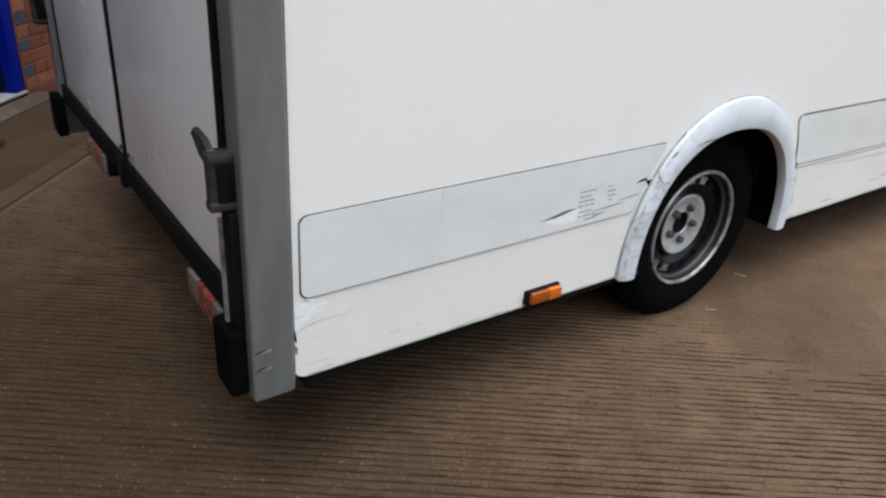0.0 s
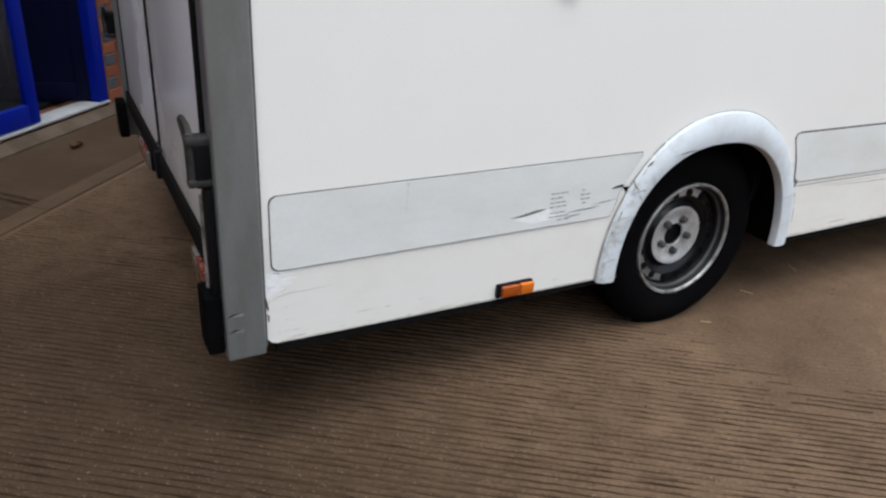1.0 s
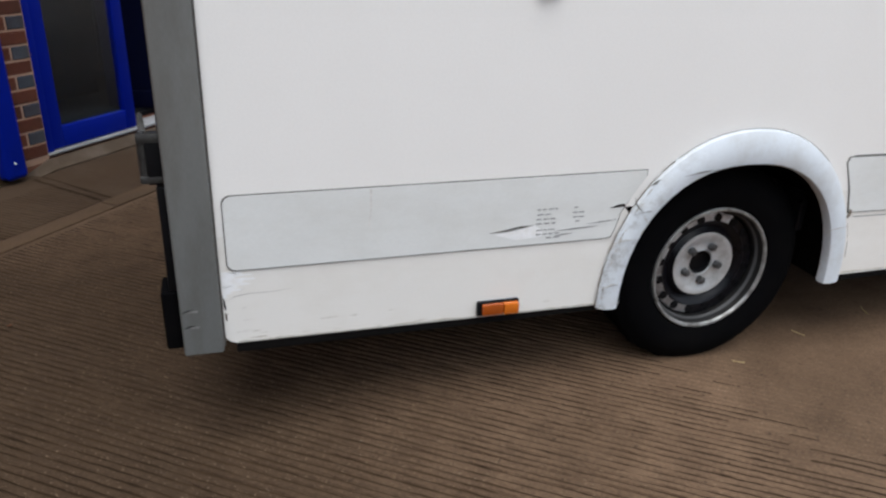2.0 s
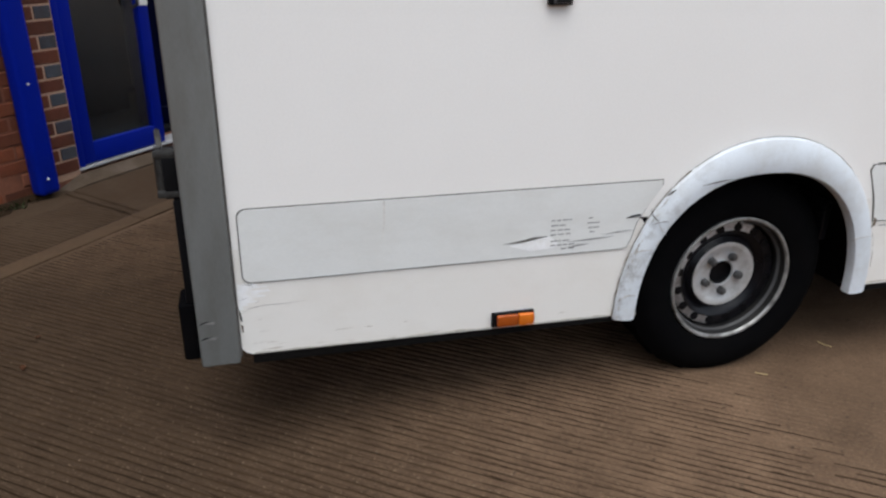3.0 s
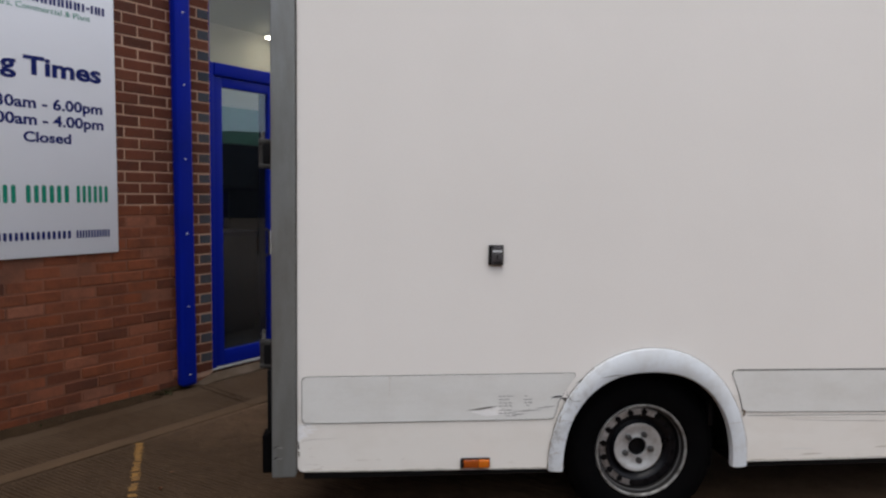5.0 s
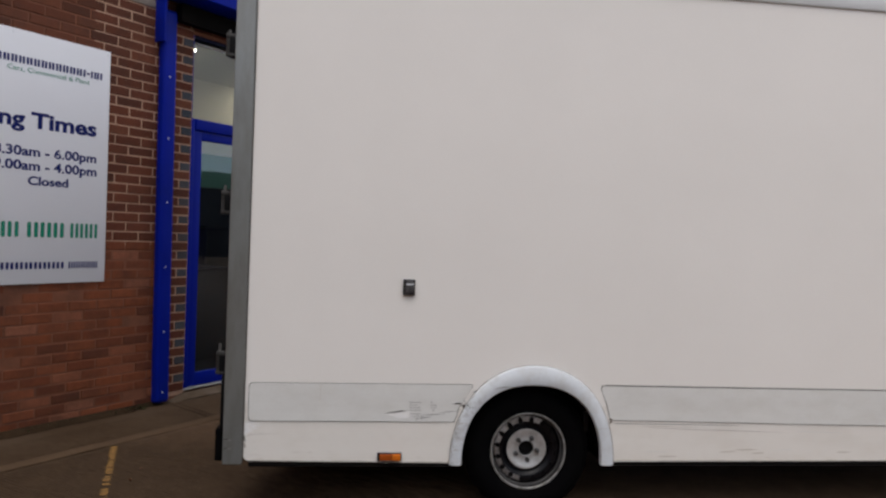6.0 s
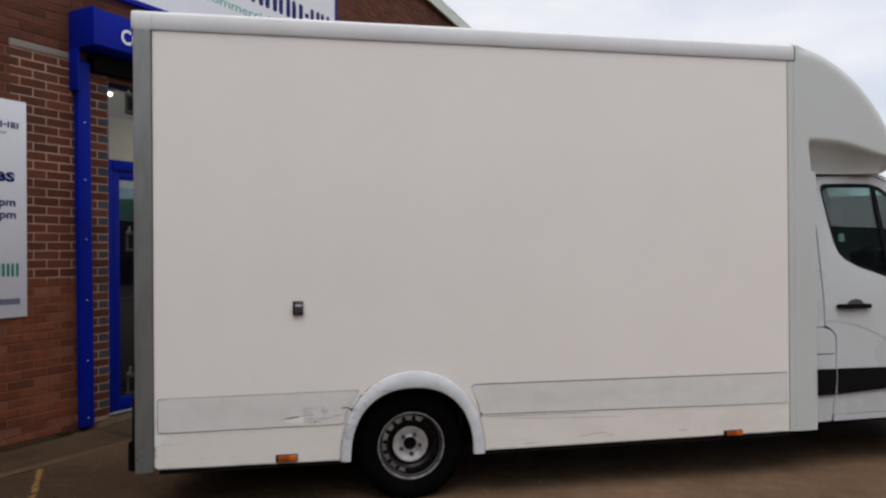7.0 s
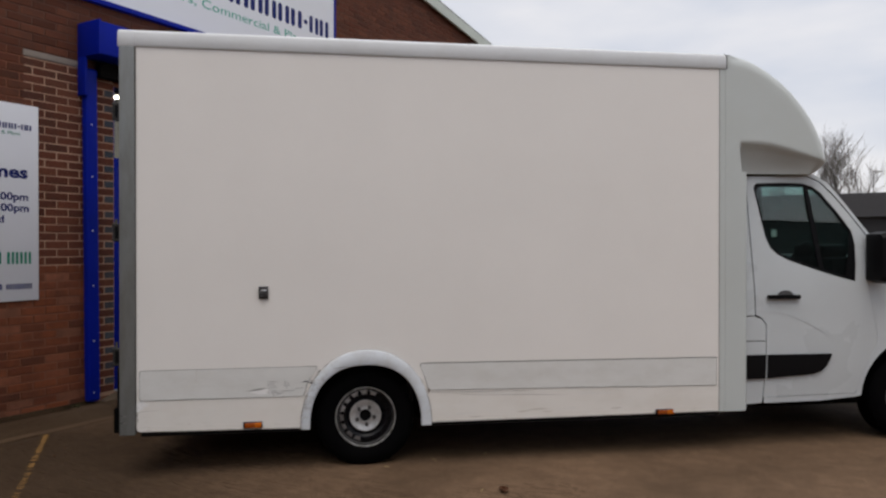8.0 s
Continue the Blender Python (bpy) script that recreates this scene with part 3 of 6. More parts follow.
for off, wide in ((0.0, 0.011), (0.055, 0.006)):
    run_ = [(1.296 - 0.13 * (2.24 - w) + off + 0.006 * noise.noise((w * 14, off * 30, 1.0)), w, wide * (0.6 + 0.8 * abs(noise.noise((w * 23, 2.0, off))))) for w in np.linspace(2.25, 1.70, 24)]
    for (a0, w0, h0), (a1, w1, h1) in zip(run_, run_[1:]):
        bm.faces.new([bm.verts.new(v) for v in ((a0 - h0, w0, 0.0078), (a0 + h0, w0, 0.0078), (a1 + h1, w1, 0.0078), (a1 - h1, w1, 0.0078))])
bmesh.ops.remove_doubles(bm, verts=bm.verts[:], dist=0.0003)
tagged(single("path_joint", bm, M_GROOVE, "dark dirt-filled joint across the concrete path", "joint", SITE, soft=False), kind="structure")

# yellow line: patches of paint left on the rib tops
bm = bmesh.new()
rng = random.Random(11)
a, b = Vector((0.335, 1.56)), Vector((-0.62, 0.27))
run = (b - a).normalized()
side = Vector((run.y, -run.x))
d = 0.0
while d < (b - a).length:
    keep = 0.86 if d < 0.75 else 0.5
    if rng.random() < keep:
        c = a + run * d
        s = math.floor(c.x / RIB) * RIB - (S0 - math.floor(S0 / RIB) * RIB) % RIB
        w_lo, w_hi = rng.uniform(-0.026, -0.010), rng.uniform(0.006, 0.022)
        p = [c + run * -0.008 + side * w_lo, c + run * 0.008 + side * rng.uniform(-0.03, -0.012), c + run * 0.008 + side * w_hi, c + run * -0.008 + side * rng.uniform(0.012, 0.03)]
        lo = [bm.verts.new((q.x, q.y, 0.0022)) for q in p]
        bm.faces.new(lo)
    d += 0.0185
tagged(single("painted_line", bm, M_YELLOW, "thin worn yellow painted line on ribbed concrete", "road marking", SITE, soft=False), kind="structure")

# ---------------------------------------------------------------- building
D0, D1, DZ0, DZ1 = 1.485, 2.80, 0.085, 3.13      # doorway
END0, END1 = -9.0, 11.0
wall = thing("wall_front", "red brick wall of an industrial unit", "wall", SITE, kind="structure")
bm = bmesh.new()
T0, T1 = WALL + 0.0055, WALL + 0.30


def verge(s):
    return 5.70 - 0.135 * (s - 7.65)


prism(bm, [(END0, -0.2), (D0, -0.2), (D0, verge(D0)), (END0, verge(D0))], T0, T1)
prism(bm, [(D0, DZ1), (D1, DZ1), (D1, verge(D1)), (D0, verge(D0))], T0, T1)
prism(bm, [(D1, -0.2), (END1, -0.2), (END1, verge(END1)), (D1, verge(D1))], T0, T1)
prism(bm, [(D0, -0.2), (D1, -0.2), (D1, DZ0 - 0.03), (D0, DZ0 - 0.03)], T0, T1)
part("mortar", bm, M_MORTAR_OLD, wall, "red-stained mortar")
bm = bmesh.new()
box(bm, 0.595, D0 - 0.001, T0 - 0.002, T0 + 0.01, 1.33, 3.235)
box(bm, 1.26, D0 - 0.001, T0 - 0.002, T0 + 0.01, 0.05, 1.328)
part("infill_mortar", bm, M_MORTAR, wall, "pale buff mortar")
bm = bmesh.new()
box(bm, END0, 1.13, WALL + 0.0018, T0 - 0.001, 0.0, 1.329)
box(bm, END0, 0.594, WALL + 0.0018, T0 - 0.001, 1.3295, 2.72)
part("flush_mortar", bm, M_MORTAR_OLD, wall, "red mortar worn flush with the bricks")
part("upper_mortar", solid([(END0, 3.30), (END1, 3.30), (END1, verge(END1) - 0.02), (D0, verge(D0) - 0.02), (END0, verge(D0) - 0.02)], T0 - 0.0015, T0 - 0.0002), M_MORTAR_DARK, wall, "dark mortar high on the wall")
part("lintel", boxed(0.585, 1.10, WALL - 0.006, WALL + 0.10, 3.24, 3.30, r=0.006), M_LINTEL, wall, "flat pale concrete lintel")
for name_, x0, x1, y1, z0, z1 in (("side_wall", END0, END0 + 0.3, 18.0, -0.2, verge(D0)), ("side_wall", END1 - 0.3, END1, 18.0, -0.2, verge(END1)),):
    part(name_, boxed(x0, x1, T1, y1, z0, z1), M_MORTAR_OLD, wall)
part("back_wall", boxed(END0, END1, 18.0, 18.3, -0.2, verge(END1)), M_MORTAR_OLD, wall)
roof = thing("roof", "shallow pitched roof with a pale verge trim", "roof", SITE, kind="structure")
part("sheeting", loft([[(END0, y, verge(D0) + 0.02), (D0, y, verge(D0) + 0.02), (END1 + 0.15, y, verge(END1 + 0.15) + 0.02), (END1 + 0.15, y, verge(END1) + 0.12), (D0, y, verge(D0) + 0.14), (END0, y, verge(D0) + 0.14)] for y in (WALL - 0.05, 18.4)]), M_SHEDROOF, roof)
part("verge_trim", solid([(D0, verge(D0) - 0.09), (END1 + 0.2, verge(END1 + 0.2) - 0.09), (END1 + 0.2, verge(END1 + 0.2) + 0.09), (D0, verge(D0) + 0.09)], WALL - 0.09, WALL - 0.055), M_VERGE, roof, "pale painted verge board")

# room behind the door
room = thing("entrance_room", "plain cream room behind the glazed entrance", "room", SITE, kind="structure")
R0, R1, RB, RC = 1.30, 5.4, 4.30, 3.24
part("room_floor", boxed(R0, R1, T1, RB, -0.02, DZ0), M_ROOMFLOOR, room)
part("room_back", boxed(R0, R1, RB, RB + 0.1, 0.0, RC), M_ROOM, room)
part("room_side", boxed(R0 - 0.1, R0, T1, RB, 0.0, RC), M_ROOM, room)
part("room_side", boxed(R1, R1 + 0.1, T1, RB, 0.0, RC), M_ROOM, room)
part("room_ceiling", boxed(R0, R1, T1, RB, RC, RC + 0.1), M_ROOM, room)
part("green_band", boxed(R0 + 0.02, R1 - 0.02, RB - 0.012, RB - 0.004, 1.97, 2.37), M_ROOMGREEN, room, "green painted band on the wall")
# dark sheet painted in place of the dark reflection in the glass
part("dark_panelling", boxed(R0 + 0.02, R1 - 0.02, RB - 0.02, RB - 0.004, DZ0, 1.965), M_ROOMDARK, room, "dark lower sheet painted for the door glass's dark reflection")
cabinet = thing("cabinet", "dark office cabinet against the room's back wall", "cabinet", SITE)
part("body", boxed(2.9, 3.7, RB - 0.48, RB - 0.03, DZ0, 1.48, r=0.01), M_NAVY, cabinet)
part("door", boxed(2.91, 3.295, RB - 0.50, RB - 0.481, DZ0 + 0.05, 1.46, r=0.004), M_ROOMDARK, cabinet)
part("door", boxed(3.305, 3.69, RB - 0.50, RB - 0.481, DZ0 + 0.05, 1.46, r=0.004), M_ROOMDARK, cabinet)
part("handle", boxed(3.27, 3.282, RB - 0.515, RB - 0.50, 0.8, 0.95, r=0.003), M_CHROME, cabinet, "bright bar handle")
part("top", boxed(2.88, 3.72, RB - 0.52, RB - 0.025, 1.481, 1.505, r=0.004), M_ROOMDARK, cabinet)
desk = thing("desk", "dark reception desk with a pale front panel", "desk", SITE)
part("top", boxed(1.75, 2.86, 3.30, 3.95, 1.02, 1.06, r=0.006), M_NAVY, desk)
part("front", boxed(1.79, 2.82, 3.34, 3.37, DZ0, 1.019, r=0.004), M_ROOMDARK, desk)
for x in (1.78, 2.80):
    part("side", boxed(x, x + 0.03, 3.371, 3.92, DZ0, 1.019), M_ROOMDARK, desk)
screen = thing("computer_screen", "dark computer screen standing on the desk", "screen", SITE)
part("panel", boxed(1.98, 2.44, 3.60, 3.63, 1.17, 1.46, r=0.006), M_BLACK, screen)
part("neck", boxed(2.18, 2.24, 3.632, 3.66, 1.065, 1.32, r=0.004), M_BLACK, screen)
part("foot", boxed(2.10, 2.32, 3.56, 3.72, 1.0605, 1.07, r=0.003), M_BLACK, screen)
shelf = thing("wall_shelf", "grey wall shelf holding a row of files", "shelf", SITE)
part("board", boxed(1.70, 2.78, RB - 0.28, RB - 0.021, 1.66, 1.685, r=0.003), M_CAST, shelf)
for x in (1.85, 2.6):
    part("bracket", boxed(x, x + 0.02, RB - 0.22, RB - 0.021, 1.56, 1.659), M_CAST, shelf)
rng = random.Random(41)
x = 1.74
while x < 2.68:
    w_ = rng.uniform(0.04, 0.075)
    single("file_binder", boxed(x, x + w_ - 0.004, RB - 0.27, RB - 0.05, 1.686, rng.uniform(1.88, 1.95), r=0.003), rng.choice((M_CLAD, M_NAVY, M_LINTEL, M_ROOMGREEN)), "upright file binder on the wall shelf", "binder", SITE, group="binders on the shelf")
    x += w_ + (0.09 if rng.random() < 0.2 else 0.0)
lamp = thing("ceiling_light", "lit white ceiling tube in the entrance room", "light", SITE)
part("housing", boxed(1.94, 2.04, 2.97, 4.18, RC - 0.045, RC - 0.002, r=0.008), M_WHITE, lamp)
part("tube", boxed(1.958, 2.022, 2.975, 4.17, RC - 0.068, RC - 0.047, r=0.006), M_LAMP, lamp, "glowing tube")

# light of the tube, and a second one added to brighten the room
for s_ in (1.99, 3.79):
    tube_light = bpy.data.lights.new("tube_light", "AREA")
    tube_light.shape, tube_light.size, tube_light.size_y, tube_light.energy = "RECTANGLE", 0.09, 1.15, 1.1
    tube_light.color = (1.0, 0.97, 0.92)
    new("tube_light", tube_light).matrix_world = SITE @ pose(s_, 3.57, RC - 0.092)

# second ceiling light, unseen, added to brighten the room
copy_thing(lamp, SITE @ pose(1.8, 0.0, 0))

# doorway: frame, fanlight, glazed leaf, open leaf
DP = WALL + 0.012        # face of the frame
entrance = thing("door_1", "blue framed glazed entrance door with a pale sill", "door", SITE, kind="structure")
bm = bmesh.new()
box(bm, D0, D0 + 0.05, DP, DP + 0.10, DZ0, 2.42, r=0.004)
box(bm, D0, D0 + 0.014, DP, DP + 0.10, 2.4205, DZ1, r=0.003)
part("frame_post", bm, M_BLUE, entrance)
part("frame_post", boxed(D1 - 0.09, D1, DP, DP + 0.10, DZ0, DZ1, r=0.004), M_BLUE, entrance)
# frame head is painted navy for the shade below the shutter
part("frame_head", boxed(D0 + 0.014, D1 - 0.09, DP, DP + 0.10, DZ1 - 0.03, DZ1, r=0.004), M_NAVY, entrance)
part("transom", boxed(D0 + 0.05, D1 - 0.09, DP - 0.01, DP + 0.10, 2.325, 2.42, r=0.006), M_BLUE, entrance)
pane = part("fanlight", boxed(D0 + 0.014, D1 - 0.09, DP + 0.05, DP + 0.056, 2.4205, DZ1 - 0.03), M_FAN, entrance, "clear fanlight pane")
pane.visible_shadow = False


def leaf(name, x0, x1, z0, z1, mat_pane, label, paint=None):
    """A stile and rail door leaf, its face at y = 0."""
    ob = new(name)
    ob.empty_display_size = 0.1
    ob["label"] = label
    st = 0.078
    part("stile", boxed(x0, x0 + st, 0, 0.045, z0, z1, r=0.005), paint or M_BLUE, ob)
    part("stile", boxed(x1 - st, x1, 0, 0.045, z0, z1, r=0.005), paint or M_BLUE, ob)
    part("rail", boxed(x0 + st, x1 - st, 0, 0.045, z0, z0 + 0.115, r=0.005), paint or M_BLUE, ob)
    part("rail", boxed(x0 + st, x1 - st, 0, 0.045, z1 - 0.075, z1, r=0.005), paint or M_BLUE, ob)
    g = part("pane", boxed(x0 + st, x1 - st, 0.018, 0.026, z0 + 0.115, z1 - 0.075), mat_pane, ob)
    g.visible_shadow = False
    return ob


left = leaf("glazed_leaf", D0 + 0.053, 2.165, DZ0 + 0.012, 2.32, M_PANE, "closed blue framed glass leaf")
left.parent, left.location = entrance, (0, DP + 0.008, 0)
part("notice", boxed(2.098, 2.162, -0.004, -0.001, 0.935, 1.135), M_WHITE, left, "small white paper notice")
bm = tube(bmesh.new(), [(2.045, -0.003, 0.93), (2.045, -0.045, 0.945), (2.045, -0.045, 1.135), (2.045, -0.003, 1.15)], 0.009, 10)
part("pull_handle", bm, M_CAST, left, "slim grey pull handle")
# blue leaf, its indoor shade painted in as navy
right = leaf("open_leaf", -0.53, 0.0, DZ0 + 0.012, 2.32, M_NAVY, "blue leaf swung open inwards, painted dark for its shade", M_NAVY)
right.parent, right.matrix_basis = entrance, Matrix.Translation((D1 - 0.095, DP + 0.06, 0)) @ pose(0, 0, 0, 0, 0, -62)
part("sill", boxed(D0 - 0.005, D1 + 0.005, DP - 0.008, DP + 0.14, DZ0 - 0.010, DZ0 + 0.005, r=0.003), M_LINTELPALE, entrance, "pale worn metal sill")
bm = bmesh.new()
prism(bm, [(D0 - 0.2, 0.0), (D1 + 0.25, 0.0), (D1 + 0.1, 0.062), (D0 - 0.02, 0.062)], 2.262, DP - 0.013)
for v in bm.verts:
    if v.co.y < 2.27 and v.co.z > 0.05:
        v.co.z = 0.018
part("cement_fillet", bm, M_STEP, entrance, "rough pale cement fillet below the sill")

# blue down post, shutter box with lettering, bracket
post = thing("blue_post", "blue painted steel channel fixed up the brickwork", "post", SITE)
bm = boxed(1.132, 1.256, 2.245, WALL, 0.03, 3.24, r=0.03, seg=4)
for v in bm.verts:
    v.co.x += 0.026 * (1 - v.co.z / 3.24)
part("channel", bm, M_BLUE, post)
bolt = mesh_of("bolt", cyl(bmesh.new(), (0, 0.004, 0), (0, -0.006, 0), 0.0065, 0.005, 8), M_RAIL)
for z in (0.12, 0.62, 1.15, 1.68, 2.2, 2.7):
    o = new("bolt", bolt)
    o.parent, o.location = post, (1.185 + 0.026 * (1 - z / 3.24), 2.243, z)
canopy = thing("shutter_box", "blue metal shutter box with white lettering above the doorway", "shutter", SITE)
part("casing", boxed(1.125, 3.2, 2.0, 2.318, 3.335, 3.64, r=0.006), M_BLUE, canopy)
bm = boxed(1.10, 1.124, 1.995, WALL - 0.002, 3.33, 3.655, r=0.004)
box(bm, 1.10, 1.124, WALL - 0.12, WALL - 0.002, 2.97, 3.332, r=0.004)
part("end_plate", bm, M_BLUE, canopy)
part("slats", boxed(1.27, 2.95, 2.22, 2.30, 3.17, 3.32, r=0.01), M_DARK, canopy, "dark rolled shutter slats")
part("cap", boxed(1.12, 1.24, 2.08, 2.2, 3.64, 3.668, r=0.008), M_LINTEL, canopy, "small pale mortar lump")
letters("lettering", "Cu", 1.371, 3.405, 0.128, M_WHITE, canopy, 1.998, 1.55, 0.004, "white letters")

# opening times board
board = thing("opening_times_board", "white notice board with navy and green lettering on brick wall", "sign", SITE)
BW = WALL - 0.012
part("panel", boxed(-0.66, 0.716, BW, WALL - 0.001, 1.045, 2.795, r=0.003), M_SIGN, board)


def blocks(name, spans, z0, z1, mat, parent, y, label=""):
    holder = new(name)
    holder.empty_display_size = 0.05
    holder.parent = parent
    holder["label"] = label
    for x0, x1 in spans:
        part("bar", solid(rounded(x0, x1, z0, z1, min(0.2 * (z1 - z0), 0.45 * (x1 - x0)), 3), y - 0.0015, y), mat, holder, soft=False)


def word(x0, x1, n, gap=0.2):
    """Two upright bars for each of n characters from x0 to x1."""
    step = (x1 - x0) / n
    stem = step * (1 - gap) * 0.36
    return [(x0 + i * step + d, x0 + i * step + d + stem) for i in range(n) for d in (0.0, step * (1 - gap) - stem)]


BF = BW - 0.0005
blocks("brand_bars", word(-0.14, 0.525, 13, 0.15) + word(0.56, 0.655, 2, 0.12), 2.566, 2.618, M_INK, board, BF, "navy brand lettering as bars")
letters("lettering", "Cars, Commercial & Plant", -0.034, 2.514, 0.034, M_GREEN, board, BF, 0.552, 0.0)
letters("lettering", "Opening", -0.56, 2.140, 0.105, M_INK, board, BF, 0.092, 0.005)
letters("lettering", "Times", 0.133, 2.140, 0.105, M_INK, board, BF, 0.618, 0.005)
letters("lettering", "8.30am - 6.00pm", -0.112, 1.941, 0.064, M_INK, board, BF, 0.622, 0.0025)
letters("lettering", "9.00am - 4.00pm", -0.112, 1.842, 0.064, M_INK, board, BF, 0.627, 0.0025)
letters("lettering", "Closed", 0.121, 1.741, 0.059, M_INK, board, BF, 0.411, 0.0025)
blocks("dash_bar", [(0.528, 0.55)], 2.586, 2.60, M_INK, board, BF, "navy dash")
blocks("number_bars", word(-0.094, 0.085, 2) + word(0.126, 0.405, 3) + word(0.437, 0.66, 3), 1.374, 1.482, M_GREEN, board, BF, "green number bars")
blocks("address_bars", word(-0.30, 0.405, 11) + word(0.43, 0.66, 6), 1.15, 1.20, M_INK, board, BF, "navy address bars")
screw = mesh_of("screw", cyl(bmesh.new(), (0, 0, 0), (0, -0.004, 0), 0.005, 0.004, 8), M_SIGN)
for x, z in ((0.695, 2.77), (0.695, 1.07), (0.695, 1.95), (-0.64, 2.77), (-0.64, 1.07), (0.0, 2.77), (0.0, 1.07)):
    o = new("screw", screw)
    o.parent, o.location = board, (x, BW, z)

fascia = thing("fascia_sign", "large white fascia sign with a blue border on brick", "sign", SITE)
part("panel", boxed(0.6, 4.87, WALL - 0.05, WALL - 0.002, 3.945, 5.3), M_SIGN, fascia)
part("border", boxed(0.56, 4.91, WALL - 0.062, WALL - 0.001, 3.895, 3.944, r=0.004), M_BLUE, fascia)
part("border", boxed(4.871, 4.905, WALL - 0.062, WALL - 0.001, 3.945, 5.34, r=0.004), M_BLUE, fascia)
FF = WALL - 0.0505
blocks("brand_bars", word(1.15, 4.24, 13, 0.14) + word(4.36, 4.78, 2, 0.14), 4.40, 4.63, M_INK, fascia, FF, "navy brand lettering as bars")
blocks("dash_bar", [(4.25, 4.32)], 4.49, 4.545, M_INK, fascia, FF, "navy dash")
letters("lettering", "Cars, Commercial & Plant", 2.03, 4.22, 0.10, M_PALEGREEN, fascia, FF, 4.3, 0.0)

# ---------------------------------------------------------------- box van
van = thing("box_van", "white box van with scraped low sides parked beside brick building", "van")
WX, FX, WR = 1.530, 5.85, 0.345          # wheel centres, tyre radius
W_BOX = 2.13


def arch_curve(cx, hw, h, p, z0, n=28):
    pts = []
    for i in range(n + 1):
        a = math.pi * (1 - i / n)
        c, s = math.cos(a), math.sin(a)
        pts.append((cx + hw * math.copysign(abs(c) ** (2 / p), c), z0 + h * abs(s) ** (2 / p)))
    return pts


OUT = arch_curve(1.538, 0.453, 0.534, 2.1, 0.285)
INN = arch_curve(1.532, 0.382, 0.427, 2.3, 0.285)
MID = arch_curve(1.534, 0.417, 0.488, 2.2, 0.285)
rear_skirt = [(0.014, 0.340), (0.018, 0.320), (0.029, 0.307), (0.046, 0.300), (1.10, 0.290)] + [p for p in MID[1:15] if p[1] < 0.60] + [(1.14, 0.602), (0.014, 0.602)]
front_skirt = [(4.15, 0.304), (4.15, 0.602), (1.90, 0.602)] + [p for p in MID[15:-1] if p[1] < 0.60] + [(1.952, 0.298)]
rise = [p for p in MID if p[1] >= 0.60]
part("side_panel", solid([(0.014, 0.602)] + [(rise[0][0] - 0.012, 0.602)] + rise + [(rise[-1][0] + 0.012, 0.602), (4.15, 0.602), (4.15, 2.852), (0.014, 2.852)], 0.0, 0.03), M_PANEL, van, "plain white side panel")
part("skirt", solid(rear_skirt, 0.0, 0.03), M_SKIRT, van, "cream lower skirt, dented at its corner")
part("skirt", solid(front_skirt, 0.0, 0.03), M_SKIRT, van, "cream lower skirt with rub marks")
part("far_side_panel", solid([(0.014, 0.30), (4.15, 0.30), (4.15, 2.852), (0.014, 2.852)], W_BOX - 0.03, W_BOX), M_PANEL, van)


def strip(pts, name, label):
    """A flush cover strip with a dirty joint round it."""
    c = Vector((sum(p[0] for p in pts) / len(pts), sum(p[1] for p in pts) / len(pts)))
    seal = part(name, solid(pts, -0.0022, 0.0), M_SEAL, van, "dirty joint round the cover strip")

    def inset(p):
        v = c - Vector(p)
        return (p[0] + math.copysign(min(0.0030, abs(v.x)), v.x), p[1] + math.copysign(min(0.0030, abs(v.y)), v.y))
    return part("cover_strip", solid([inset(p) for p in pts], -0.0042, -0.0005), M_STRIP, seal, label)


r_ = 0.022
p1 = [(0.036 + r_ - r_ * math.sin(a), 0.507 + r_ - r_ * math.cos(a)) for a in np.linspace(0, math.pi / 2, 6)] + \
     [(0.036 + r_ - r_ * math.cos(a), 0.708 - r_ + r_ * math.sin(a)) for a in np.linspace(0, math.pi / 2, 6)] + \
     [(1.197, 0.712), (1.199, 0.695), (1.165, 0.645), (1.13, 0.585), (1.118, 0.535), (1.108, 0.512), (1.09, 0.508)]
strip(p1, "rear_strip_joint", "scraped grey-white cover strip")
p2 = [(1.912, 0.714), (4.128, 0.706), (4.128, 0.497), (1.962, 0.524), (1.957, 0.545), (1.943, 0.60), (1.925, 0.65), (1.905, 0.695)]
strip(p2, "front_strip_joint", "dented grey-white cover strip")

part("strip_seam", solid([(1.928, 0.7152), (4.126, 0.7070), (4.126, 0.7096), (1.928, 0.7178)], -0.0030, 0.001), M_SEAL, van, "dirty seam above the cover strip")

# wheel arch moulding
rings = []
for k, (f, y) in enumerate(((0.0, -0.002), (0.06, -0.016), (0.28, -0.026), (0.7, -0.031), (0.95, -0.026), (1.0, -0.016), (1.0, 0.004))):
    rings.append([(a[0] + (b[0] - a[0]) * f, y, a[1] + (b[1] - a[1]) * f) for a, b in zip(OUT, INN)])
arch_bm = loft(rings, closed=False)
for i in (0, -1):
    n_ = len(OUT)
    arch_bm.verts.ensure_lookup_table()
    idx = 0 if i == 0 else n_ - 1
    arch_bm.faces.new([arch_bm.verts[k * n_ + idx] for k in range(7)])
part("wheel_arch", arch_bm, M_ARCH, van, "scuffed bluish-white wheel arch moulding")
bm = loft([[(a[0], 0.012, a[1] - 0.012) for a in MID], [(a[0], 0.45, a[1] - 0.012) for a in MID]], closed=False)
bmesh.ops.solidify(bm, geom=bm.faces[:], thickness=0.012)
part("arch_liner", bm, M_DARK, van, "dirty black arch liner")
part("liner_back", solid([(p[0], p[1]) for p in MID], 0.45, 0.46), M_DARK, van)
